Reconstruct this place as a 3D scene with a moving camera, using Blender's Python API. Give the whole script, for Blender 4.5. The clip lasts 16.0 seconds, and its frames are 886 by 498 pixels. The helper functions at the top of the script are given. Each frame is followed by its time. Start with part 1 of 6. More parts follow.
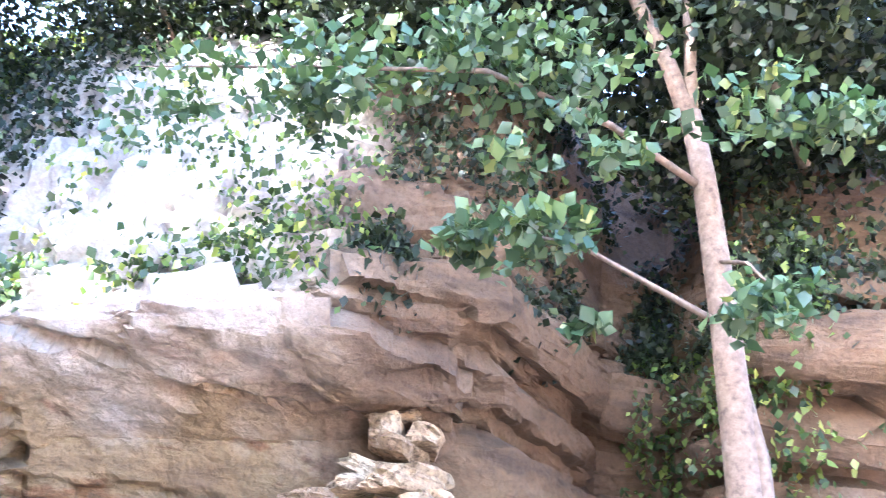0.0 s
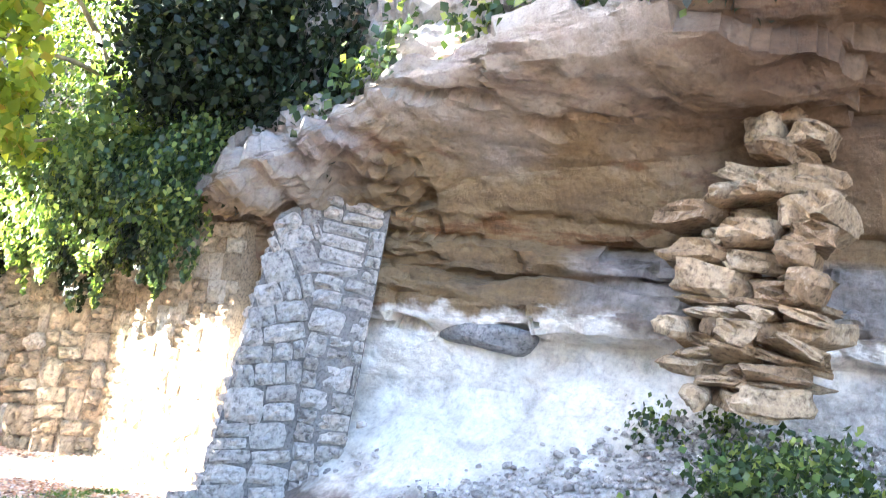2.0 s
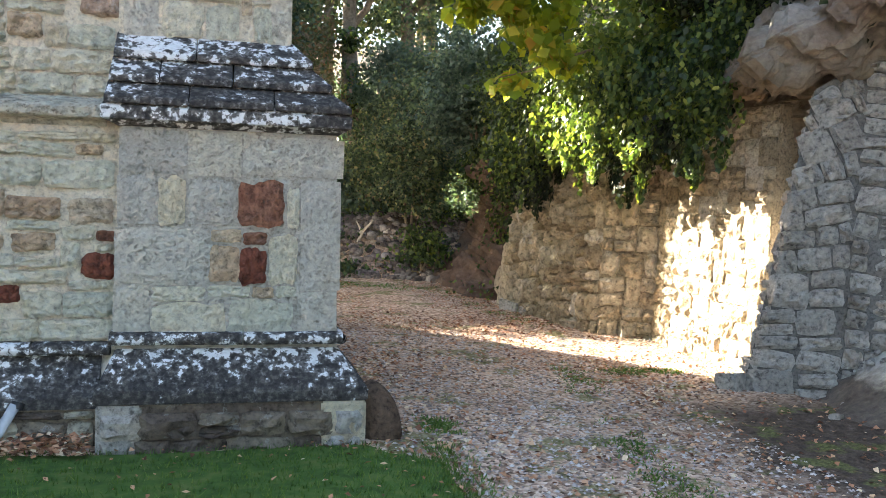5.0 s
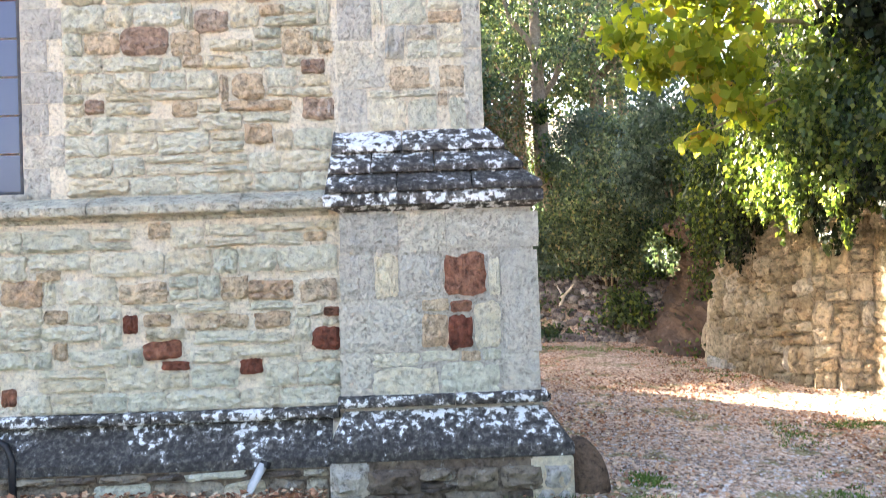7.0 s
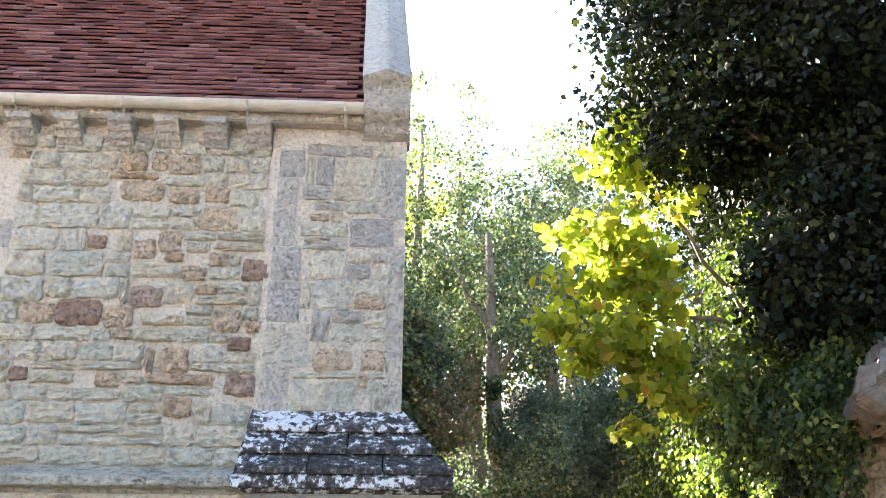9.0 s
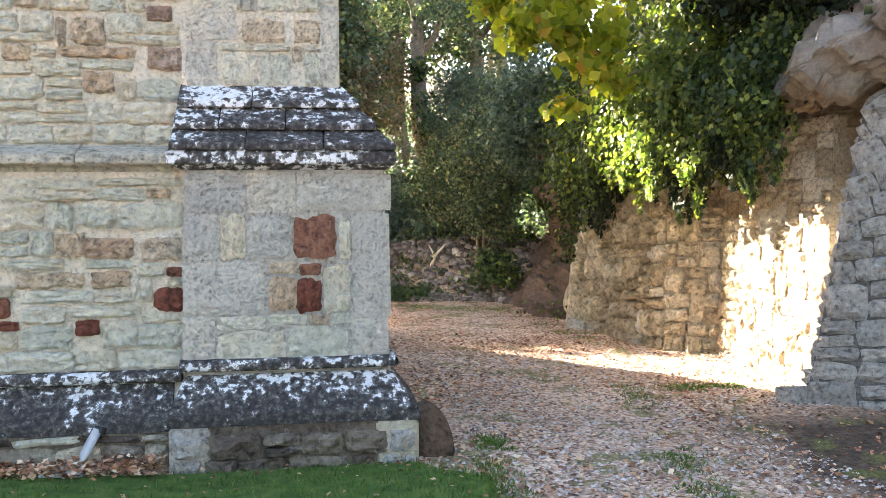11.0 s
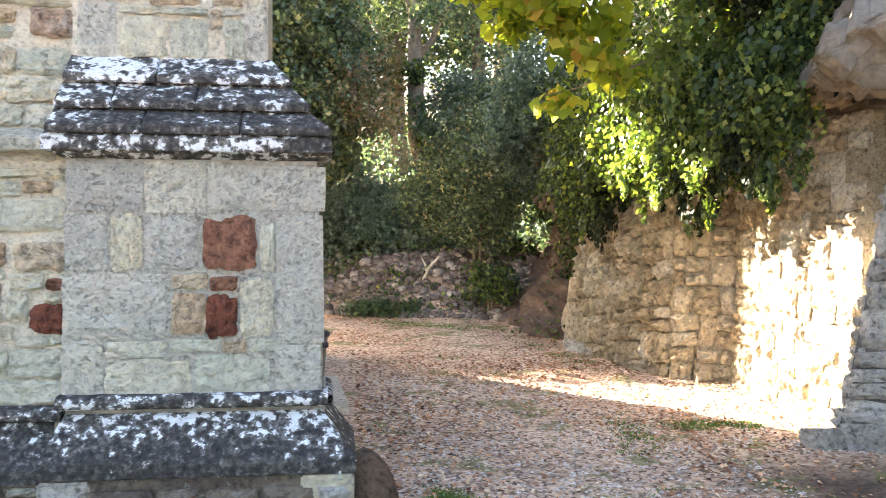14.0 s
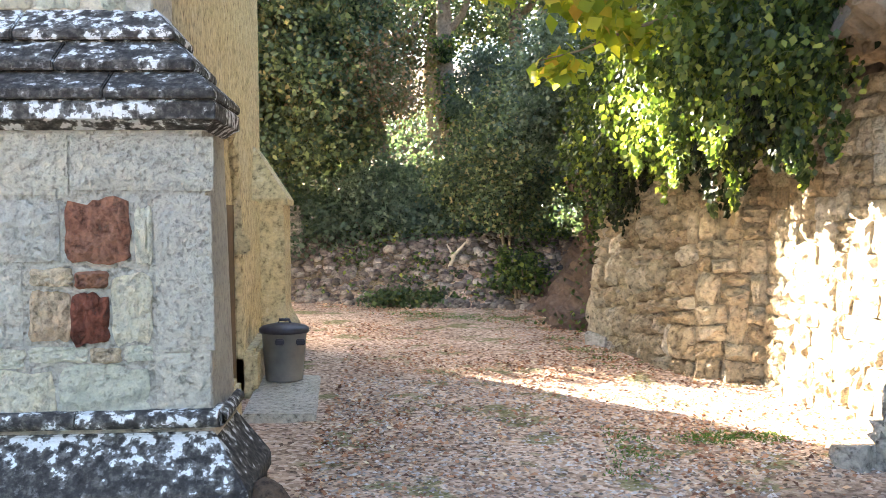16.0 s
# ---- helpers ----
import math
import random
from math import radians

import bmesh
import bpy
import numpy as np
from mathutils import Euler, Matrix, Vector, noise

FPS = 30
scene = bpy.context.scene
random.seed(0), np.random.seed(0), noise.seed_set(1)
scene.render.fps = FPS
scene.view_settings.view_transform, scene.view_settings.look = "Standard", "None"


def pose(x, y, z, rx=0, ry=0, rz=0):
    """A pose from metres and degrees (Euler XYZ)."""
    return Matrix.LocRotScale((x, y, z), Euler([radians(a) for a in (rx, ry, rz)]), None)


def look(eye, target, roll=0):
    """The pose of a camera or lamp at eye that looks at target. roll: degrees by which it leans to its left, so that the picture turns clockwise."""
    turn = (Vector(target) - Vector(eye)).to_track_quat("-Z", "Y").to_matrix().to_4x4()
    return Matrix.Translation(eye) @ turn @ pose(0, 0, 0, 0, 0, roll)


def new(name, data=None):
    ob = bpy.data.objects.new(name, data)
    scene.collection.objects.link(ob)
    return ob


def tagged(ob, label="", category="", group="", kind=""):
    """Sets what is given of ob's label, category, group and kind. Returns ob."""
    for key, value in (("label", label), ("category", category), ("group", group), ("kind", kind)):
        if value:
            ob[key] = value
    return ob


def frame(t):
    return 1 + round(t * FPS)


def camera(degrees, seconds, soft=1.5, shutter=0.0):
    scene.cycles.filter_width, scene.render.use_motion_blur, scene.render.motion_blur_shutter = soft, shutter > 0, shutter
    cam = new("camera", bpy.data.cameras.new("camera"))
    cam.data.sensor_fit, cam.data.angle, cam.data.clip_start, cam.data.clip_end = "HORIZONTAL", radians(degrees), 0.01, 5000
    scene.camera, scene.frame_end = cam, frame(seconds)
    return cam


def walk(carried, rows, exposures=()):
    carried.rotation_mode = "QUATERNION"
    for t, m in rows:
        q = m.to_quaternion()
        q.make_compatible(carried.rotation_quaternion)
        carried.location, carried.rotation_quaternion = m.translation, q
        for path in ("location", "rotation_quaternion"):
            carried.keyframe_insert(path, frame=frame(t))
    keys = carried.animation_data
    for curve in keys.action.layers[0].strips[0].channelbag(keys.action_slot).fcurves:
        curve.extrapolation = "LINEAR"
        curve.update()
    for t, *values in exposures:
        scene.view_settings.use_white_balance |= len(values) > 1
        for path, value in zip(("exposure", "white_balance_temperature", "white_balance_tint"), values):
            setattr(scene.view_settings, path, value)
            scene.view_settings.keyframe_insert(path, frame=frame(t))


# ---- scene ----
cam = camera(53.5, 16.0, soft=0.35, shutter=0.2)
PATH = [
    (0, (-0.875, -3.983, 1.498), (0.887, -3.648, 2.383), 6.2),
    (0.5, (-0.807, -4.241, 1.484), (0.883, -3.584, 2.329), 7.5),
    (1, (-0.639, -4.492, 1.48), (0.971, -3.514, 2.153), 7.2),
    (1.5, (-0.447, -4.73, 1.483), (1.084, -3.521, 1.922), 6.9),
    (2, (-0.347, -4.877, 1.466), (1.143, -3.561, 1.686), 6.1),
    (2.5, (-0.261, -4.942, 1.452), (1.165, -3.543, 1.537), 4.2),
    (3, (-0.191, -4.947, 1.444), (1.115, -3.433, 1.411), 2.9),
    (3.5, (-0.174, -4.9, 1.454), (0.866, -3.201, 1.276), 3.7),
    (4, (-0.243, -4.88, 1.426), (0.459, -3.011, 1.308), 2.6),
    (4.5, (-0.197, -4.971, 1.434), (0.282, -3.033, 1.31), 3.2),
    (4.7, (-0.18, -5.033, 1.437), (0.301, -3.096, 1.317), 2.9),
    (6.8, (-0.213, -5.438, 1.421), (-0.174, -3.439, 1.38), -1.1),
    (7, (-0.195, -5.46, 1.428), (-0.187, -3.461, 1.46), -1.2),
    (7.5, (-0.072, -5.517, 1.448), (-0.065, -3.528, 1.655), 0.7),
    (8, (0.009, -5.528, 1.475), (0.078, -3.561, 1.828), 1.5),
    (8.5, (0.112, -5.61, 1.506), (0.175, -3.675, 2.007), 0.9),
    (9, (0.14, -5.627, 1.521), (0.213, -3.728, 2.145), 1.3),
    (9.5, (0.09, -5.626, 1.517), (0.216, -3.659, 1.858), 0.8),
    (10, (0.017, -5.609, 1.506), (0.244, -3.624, 1.588), 0.1),
    (10.2, (0.001, -5.58, 1.503), (0.272, -3.598, 1.489), 0.1),
    (12.3, (0.083, -5.045, 1.445), (0.352, -3.067, 1.313), 0.6),
    (12.5, (0.112, -4.982, 1.444), (0.374, -3.007, 1.269), -0.1),
    (13, (0.247, -4.806, 1.452), (0.508, -2.829, 1.295), 1.0),
    (13.5, (0.359, -4.636, 1.442), (0.518, -2.644, 1.357), 0.9),
    (14, (0.471, -4.405, 1.438), (0.716, -2.42, 1.396), 1.0),
    (14.5, (0.676, -4.259, 1.439), (0.964, -2.281, 1.36), 1.0),
    (15, (0.882, -4.104, 1.458), (1.141, -2.126, 1.319), 1.6),
    (15.5, (1.002, -3.862, 1.435), (1.227, -1.876, 1.366), 1.9),
    (16, (1.172, -3.626, 1.427), (1.276, -1.63, 1.351), 0.3),
]
EXPOSURES = [(0.0, 6.6, 5150, 24), (1.0, 6.3, 5500, 22), (1.5, 5.95, 5800, 21), (2.0, 5.6, 5650, 17), (2.5, 5.15, 5850, 16), (3.0, 4.7, 6150, 14), (3.5, 4.1, 6200, 10), (4.0, 3.65, 6560, 11), (4.7, 3.9, 6600, 11), (7.0, 4.78, 6700, 17), (8.0, 4.73, 6450, 17), (9.0, 4.2, 6250, 17), (9.5, 4.0, 6250, 16), (10.0, 4.25, 6450, 16), (12.5, 4.55, 6900, 15), (14.0, 4.72, 6900, 16), (16.0, 4.74, 6700, 14)]
walk(cam, [(t, look(eye, target, roll)) for t, eye, target, roll in PATH], EXPOSURES)

# ---- light ----
SUN_AZ = (-0.70, 0.714)      # towards the sun, on the plan
SUN_EL = 19.5
world = bpy.data.worlds.new("sky")
scene.world = world
world.use_nodes = True
wt = world.node_tree
sky = wt.nodes.new("ShaderNodeTexSky")
sky.sky_type, sky.sun_disc = "NISHITA", False
sky.sun_elevation = radians(SUN_EL)
sky.sun_rotation = math.atan2(SUN_AZ[0], SUN_AZ[1])
sky.air_density, sky.dust_density = 1.0, 2.5
wt.links.new(sky.outputs[0], wt.nodes["Background"].inputs[0])
wt.nodes["Background"].inputs[1].default_value = 0.058
sun = new("sun", bpy.data.lights.new("sun", "SUN"))
sun.data.energy, sun.data.angle, sun.data.color = 5.0, radians(0.5), (1.0, 0.93, 0.80)
ca = math.cos(radians(SUN_EL))
sun.matrix_world = look((SUN_AZ[0] * ca * 60, SUN_AZ[1] * ca * 60, math.sin(radians(SUN_EL)) * 60), (0, 0, 0))


# ---- materials ----
def ramp(nt, fac, stops):
    r = nt.nodes.new("ShaderNodeValToRGB")
    els = r.color_ramp.elements
    while len(els) < len(stops):
        els.new(0.5)
    for e, (p, c) in zip(els, stops):
        e.position, e.color = p, (*c, 1)
    nt.links.new(fac, r.inputs[0])
    return r.outputs[0]


def noise_tex(nt, scale, detail=6.0, rough=0.6, vec=None):
    n = nt.nodes.new("ShaderNodeTexNoise")
    n.inputs["Scale"].default_value, n.inputs["Detail"].default_value, n.inputs["Roughness"].default_value = scale, detail, rough
    if vec is not None:
        nt.links.new(vec, n.inputs["Vector"])
    return n.outputs["Fac"]


def mixc(nt, fac, a, b, mode="MIX"):
    m = nt.nodes.new("ShaderNodeMix")
    m.data_type, m.blend_type = "RGBA", mode
    for sock, v in ((m.inputs[0], fac), (m.inputs[6], a), (m.inputs[7], b)):
        if isinstance(v, (int, float)):
            sock.default_value = v
        elif isinstance(v, tuple):
            sock.default_value = (*v, 1)
        else:
            nt.links.new(v, sock)
    return m.outputs[2]


def mathn(nt, op, a, b=0.0, clamp=False):
    m = nt.nodes.new("ShaderNodeMath")
    m.operation, m.use_clamp = op, clamp
    for sock, v in ((m.inputs[0], a), (m.inputs[1], b)):
        if isinstance(v, (int, float)):
            sock.default_value = v
        else:
            nt.links.new(v, sock)
    return m.outputs[0]


def base_mat(name, rough=0.9):
    m = bpy.data.materials.new(name)
    m.use_nodes = True
    nt = m.node_tree
    p = nt.nodes["Principled BSDF"]
    p.inputs["Roughness"].default_value = rough
    p.inputs["Specular IOR Level"].default_value = 0.25
    return m, nt, p


def coords(nt):
    return nt.nodes.new("ShaderNodeNewGeometry").outputs["Position"]


def bump(nt, p, height, strength=0.5, dist=0.02):
    b = nt.nodes.new("ShaderNodeBump")
    b.inputs["Strength"].default_value, b.inputs["Distance"].default_value = strength, dist
    nt.links.new(height, b.inputs["Height"])
    nt.links.new(b.outputs[0], p.inputs["Normal"])


def stone_mat(name, stops, lichen=0.35, grain=26.0, bumps=1.0, pick="Random", bump_d=0.02, depth=0.9, pits=0.0):
    """Weathered stone: each piece takes its tint from the ramp, with grain, pale lichen and dark specks."""
    m, nt, p = base_mat(name)
    pos = coords(nt)
    big = noise_tex(nt, 3.0, 5, 0.6, pos)
    if pick == "Random":
        rnd = nt.nodes.new("ShaderNodeObjectInfo").outputs["Random"]
    elif pick == "Island":
        rnd = nt.nodes.new("ShaderNodeNewGeometry").outputs["Random Per Island"]
    else:
        rnd = big
    t = mathn(nt, "ADD", mathn(nt, "MULTIPLY", rnd, 0.75), mathn(nt, "MULTIPLY", mathn(nt, "SUBTRACT", big, 0.38), 0.9), True)
    col = ramp(nt, t, stops)
    fine = noise_tex(nt, grain, 8, 0.7, pos)
    col = mixc(nt, depth, col, ramp(nt, fine, [(0.35, (0.30, 0.28, 0.26)), (0.47, (0.95, 0.94, 0.93)), (0.62, (1.35, 1.32, 1.24))]), "MULTIPLY")
    spots = noise_tex(nt, 9.0, 7, 0.75, pos)
    col = mixc(nt, mathn(nt, "MULTIPLY", mathn(nt, "GREATER_THAN", spots, 0.60), lichen), col, (0.62, 0.63, 0.58))
    if pits:
        # pits: the dark colour stands for the small shadows inside them
        hole = noise_tex(nt, 52.0, 5, 0.6, pos)
        col = mixc(nt, mathn(nt, "MULTIPLY", ramp(nt, hole, [(0.60, (0, 0, 0)), (0.66, (1, 1, 1))]), pits), col, (0.16, 0.135, 0.105))
        fine = mathn(nt, "SUBTRACT", fine, mathn(nt, "MULTIPLY", ramp(nt, hole, [(0.56, (0, 0, 0)), (0.68, (1, 1, 1))]), 0.6))
    nt.links.new(col, p.inputs["Base Color"])
    h = mathn(nt, "ADD", fine, mathn(nt, "MULTIPLY", noise_tex(nt, grain * 0.35, 5, 0.6, pos), 1.5))
    bump(nt, p, h, bumps, bump_d)
    return m


ashlar_mat = stone_mat("rubble_stone", [(0.0, (0.61, 0.61, 0.50)), (0.3, (0.75, 0.73, 0.60)), (0.6, (0.81, 0.765, 0.62)), (0.85, (0.77, 0.69, 0.52)), (1.0, (0.65, 0.55, 0.41))], 0.10, 26, 1.0, "Random", 0.06, 0.50, 0.34)
dressed_mat = stone_mat("dressed_stone", [(0.0, (0.47, 0.45, 0.405)), (0.35, (0.56, 0.53, 0.465)), (0.75, (0.63, 0.59, 0.505)), (1.0, (0.67, 0.61, 0.48))], 0.05, 22, 1.0, "Random", 0.05, 0.35, 0.18)
redstone_mat = stone_mat("red_sandstone", [(0.0, (0.18, 0.058, 0.038)), (0.5, (0.25, 0.088, 0.056)), (1.0, (0.35, 0.18, 0.12))], 0.04, 18, 1.0, "Random", 0.06, 0.8, 0.4)
ochre_mat = stone_mat("ochre_stone", [(0.0, (0.50, 0.35, 0.24)), (0.35, (0.60, 0.46, 0.32)), (0.7, (0.66, 0.54, 0.39)), (1.0, (0.58, 0.48, 0.37))], 0.12, 20, 1.0, "Random", 0.06, 0.7, 0.45)
brownish_mat = stone_mat("brown_ironstone", [(0.0, (0.38, 0.26, 0.20)), (0.5, (0.47, 0.34, 0.26)), (1.0, (0.55, 0.43, 0.34))], 0.25, 22, 1.0, "Random", 0.06, 0.7, 0.45)
gable_mat = stone_mat("ochre_gable_stone", [(0.0, (0.42, 0.34, 0.20)), (0.5, (0.50, 0.42, 0.26)), (1.0, (0.54, 0.48, 0.33))], 0.2, 18, 0.6, "Noise")
mortar_mat = stone_mat("lime_mortar", [(0.0, (0.60, 0.53, 0.42)), (0.5, (0.69, 0.62, 0.50)), (1.0, (0.72, 0.67, 0.56))], 0.05, 40, 1.0, "Noise", 0.03, 0.5)
grey_mortar = stone_mat("grey_mortar", [(0.0, (0.47, 0.435, 0.375)), (0.5, (0.55, 0.515, 0.445)), (1.0, (0.60, 0.56, 0.48))], 0.06, 30, 1.0, "Noise", 0.04, 0.35, 0.3)
pier_mortar = stone_mat("pier_mortar", [(0.0, (0.10, 0.092, 0.085)), (1.0, (0.19, 0.18, 0.165))], 0.1, 40, 0.6, "Noise")
wall_mortar = stone_mat("earthy_mortar", [(0.0, (0.31, 0.25, 0.165)), (1.0, (0.44, 0.37, 0.265))], 0.1, 40, 0.8, "Noise", 0.03)
wallrock_mat = stone_mat("quarry_stone", [(0.0, (0.27, 0.21, 0.135)), (0.4, (0.42, 0.345, 0.235)), (0.8, (0.50, 0.44, 0.33)), (1.0, (0.56, 0.53, 0.46))], 0.12, 20, 1.0, "Random", 0.06, 0.75)
pier_mat = stone_mat("pier_stone", [(0.0, (0.27, 0.245, 0.22)), (0.35, (0.35, 0.33, 0.30)), (0.75, (0.43, 0.405, 0.37)), (1.0, (0.38, 0.31, 0.24))], 0.1, 22, 1.0, "Random", 0.04)
stack_mat = stone_mat("tan_slab_stone", [(0.0, (0.17, 0.115, 0.065)), (0.5, (0.28, 0.21, 0.13)), (0.85, (0.38, 0.31, 0.21)), (1.0, (0.42, 0.38, 0.31))], 0.12, 18, 1.0, "Random", 0.04)
damp_mat = stone_mat("damp_stained_stone", [(0.0, (0.05, 0.042, 0.036)), (0.3, (0.13, 0.10, 0.08)), (0.65, (0.24, 0.20, 0.15)), (1.0, (0.42, 0.39, 0.31))], 0.2, 20, 1.0, "Random", 0.04)
bank_mat = stone_mat("mossy_bank_stone", [(0.0, (0.05, 0.042, 0.04)), (0.4, (0.12, 0.10, 0.095)), (0.8, (0.22, 0.195, 0.185)), (1.0, (0.40, 0.37, 0.35))], 0.1, 26, 0.7, "Island")
rubble_mat = stone_mat("grey_rubble", [(0.0, (0.15, 0.135, 0.125)), (0.4, (0.28, 0.26, 0.24)), (0.8, (0.42, 0.39, 0.36)), (1.0, (0.62, 0.59, 0.55))], 0.15, 30, 0.6, "Island")


def lichen_mat(name, white_at=0.50, low=0.0, high=0.0):
    """Near-black weathered stone with ragged crusts of white lichen, thicker towards the height high."""
    m, nt, p = base_mat(name)
    pos = coords(nt)
    n1 = noise_tex(nt, 19.0, 9, 0.64, pos)
    n2 = noise_tex(nt, 30.0, 6, 0.65, pos)
    wide = noise_tex(nt, 1.9, 4, 0.6, pos)
    k = mathn(nt, "ADD", n1, mathn(nt, "ADD", mathn(nt, "MULTIPLY", mathn(nt, "SUBTRACT", n2, 0.5), 0.20), mathn(nt, "MULTIPLY", mathn(nt, "SUBTRACT", wide, 0.5), 0.40)))
    if high > low:
        sep = nt.nodes.new("ShaderNodeSeparateXYZ")
        nt.links.new(pos, sep.inputs[0])
        up = mathn(nt, "MULTIPLY", mathn(nt, "SUBTRACT", sep.outputs[2], low), 1.0 / (high - low), True)
        k = mathn(nt, "ADD", k, mathn(nt, "MULTIPLY", mathn(nt, "SUBTRACT", up, 0.5), 0.17))
    dark = ramp(nt, n2, [(0.30, (0.018, 0.017, 0.017)), (0.5, (0.050, 0.046, 0.044)), (0.68, (0.13, 0.12, 0.105)), (0.85, (0.22, 0.20, 0.17))])
    grey = ramp(nt, k, [(0.0, (0, 0, 0)), (white_at - 0.09, (0, 0, 0)), (white_at - 0.03, (1, 1, 1))])
    col = mixc(nt, mathn(nt, "MULTIPLY", grey, 0.45), dark, (0.26, 0.25, 0.24))
    white = ramp(nt, k, [(0.0, (0, 0, 0)), (white_at, (0, 0, 0)), (white_at + 0.014, (1, 1, 1))])
    col = mixc(nt, white, col, ramp(nt, n2, [(0.3, (0.50, 0.51, 0.51)), (0.55, (0.68, 0.69, 0.70)), (0.75, (0.76, 0.77, 0.78))]))
    nt.links.new(col, p.inputs["Base Color"])
    bump(nt, p, mathn(nt, "ADD", k, mathn(nt, "MULTIPLY", n2, 0.6)), 0.8, 0.02)
    return m


brown_mat = stone_mat("brown_stone", [(0.0, (0.07, 0.045, 0.03)), (1.0, (0.15, 0.10, 0.07))], 0.05, 24, 1.0, "Noise", 0.03)
ledge_mat = stone_mat("slaty_rock", [(0.0, (0.13, 0.13, 0.13)), (0.5, (0.20, 0.20, 0.20)), (1.0, (0.28, 0.28, 0.27))], 0.15, 22, 1.0, "Noise", 0.03)
lichen_dark = lichen_mat("lichened_stone", 0.555)
lichen_plinth = lichen_mat("lichened_plinth_stone", 0.595, 0.24, 0.54)
lichen_slab = lichen_mat("lichened_weathering_stone", 0.56, 1.85, 2.30)
lichen_string = stone_mat("lichened_string_stone", [(0.0, (0.22, 0.20, 0.17)), (0.3, (0.44, 0.42, 0.35)), (0.7, (0.58, 0.55, 0.45)), (1.0, (0.64, 0.59, 0.47))], 0.25, 22, 1.0, "Noise", 0.04, 0.7, 0.6)


def cliff_mat():
    """Sandstone in wavy beds: tan, orange and grey, bleached below."""
    m, nt, p = base_mat("sandstone_cliff")
    pos = coords(nt)
    warp = noise_tex(nt, 0.8, 4, 0.55, pos)
    sep = nt.nodes.new("ShaderNodeSeparateXYZ")
    nt.links.new(pos, sep.inputs[0])
    bedz = mathn(nt, "ADD", mathn(nt, "MULTIPLY", sep.outputs[2], 1.0), mathn(nt, "MULTIPLY", warp, 0.45))
    comb = nt.nodes.new("ShaderNodeCombineXYZ")
    nt.links.new(mathn(nt, "MULTIPLY", sep.outputs[0], 0.25), comb.inputs[0])
    nt.links.new(mathn(nt, "MULTIPLY", sep.outputs[1], 0.25), comb.inputs[1])
    nt.links.new(bedz, comb.inputs[2])
    beds = noise_tex(nt, 2.6, 7, 0.65, comb.outputs[0])
    col = ramp(nt, beds, [(0.28, (0.06, 0.040, 0.025)), (0.38, (0.14, 0.098, 0.055)), (0.45, (0.165, 0.112, 0.056)), (0.55, (0.21, 0.148, 0.078)), (0.61, (0.15, 0.078, 0.033)), (0.66, (0.095, 0.061, 0.031)), (0.78, (0.27, 0.21, 0.125))])
    # bleached, limy face on the lower beds, with a ragged upper limit
    low = mathn(nt, "ADD", sep.outputs[2], mathn(nt, "MULTIPLY", mathn(nt, "SUBTRACT", noise_tex(nt, 1.3, 5, 0.6, pos), 0.5), 0.9))
    lowm = ramp(nt, mathn(nt, "MULTIPLY", low, 0.25), [(0.0, (1, 1, 1)), (0.43, (1, 1, 1)), (0.455, (0, 0, 0))])
    inhollow = mathn(nt, "MULTIPLY", mathn(nt, "SUBTRACT", 2.2, sep.outputs[1]), 1.5, True)
    col = mixc(nt, mathn(nt, "MULTIPLY", mathn(nt, "MULTIPLY", lowm, 0.92), inhollow), col, ramp(nt, noise_tex(nt, 2.2, 6, 0.65, pos), [(0.3, (0.36, 0.33, 0.28)), (0.45, (0.64, 0.60, 0.52)), (0.6, (0.78, 0.76, 0.71))]))
    slope = mathn(nt, "ADD", mathn(nt, "MULTIPLY", sep.outputs[1], -0.55), mathn(nt, "MULTIPLY", noise_tex(nt, 1.8, 5, 0.6, pos), 0.9))
    scree = mathn(nt, "MULTIPLY", mathn(nt, "SUBTRACT", mathn(nt, "SUBTRACT", slope, 0.30), sep.outputs[2]), 4.0, True)
    col = mixc(nt, mathn(nt, "MULTIPLY", mathn(nt, "MULTIPLY", scree, inhollow), 0.85), col, ramp(nt, noise_tex(nt, 16.0, 7, 0.7, pos), [(0.3, (0.14, 0.125, 0.115)), (0.5, (0.30, 0.28, 0.26)), (0.7, (0.50, 0.47, 0.44))]))
    # grey slaty bed at the back of the hollow
    slate = mathn(nt, "MULTIPLY", mathn(nt, "MULTIPLY", mathn(nt, "MULTIPLY", mathn(nt, "SUBTRACT", low, 1.72), 7.0, True), mathn(nt, "MULTIPLY", mathn(nt, "SUBTRACT", 2.46, sep.outputs[2]), 8.0, True)), mathn(nt, "MULTIPLY", mathn(nt, "SUBTRACT", -0.75, sep.outputs[1]), 3.0, True))
    col = mixc(nt, mathn(nt, "MULTIPLY", slate, 0.85), col, ramp(nt, noise_tex(nt, 4.0, 7, 0.65, pos), [(0.3, (0.10, 0.095, 0.09)), (0.5, (0.22, 0.21, 0.20)), (0.7, (0.36, 0.34, 0.32))]))
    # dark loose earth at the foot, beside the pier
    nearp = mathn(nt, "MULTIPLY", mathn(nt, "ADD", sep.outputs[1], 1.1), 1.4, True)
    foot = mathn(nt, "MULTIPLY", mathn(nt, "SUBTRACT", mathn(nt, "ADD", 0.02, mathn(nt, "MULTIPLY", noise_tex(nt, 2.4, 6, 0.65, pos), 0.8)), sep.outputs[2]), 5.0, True)
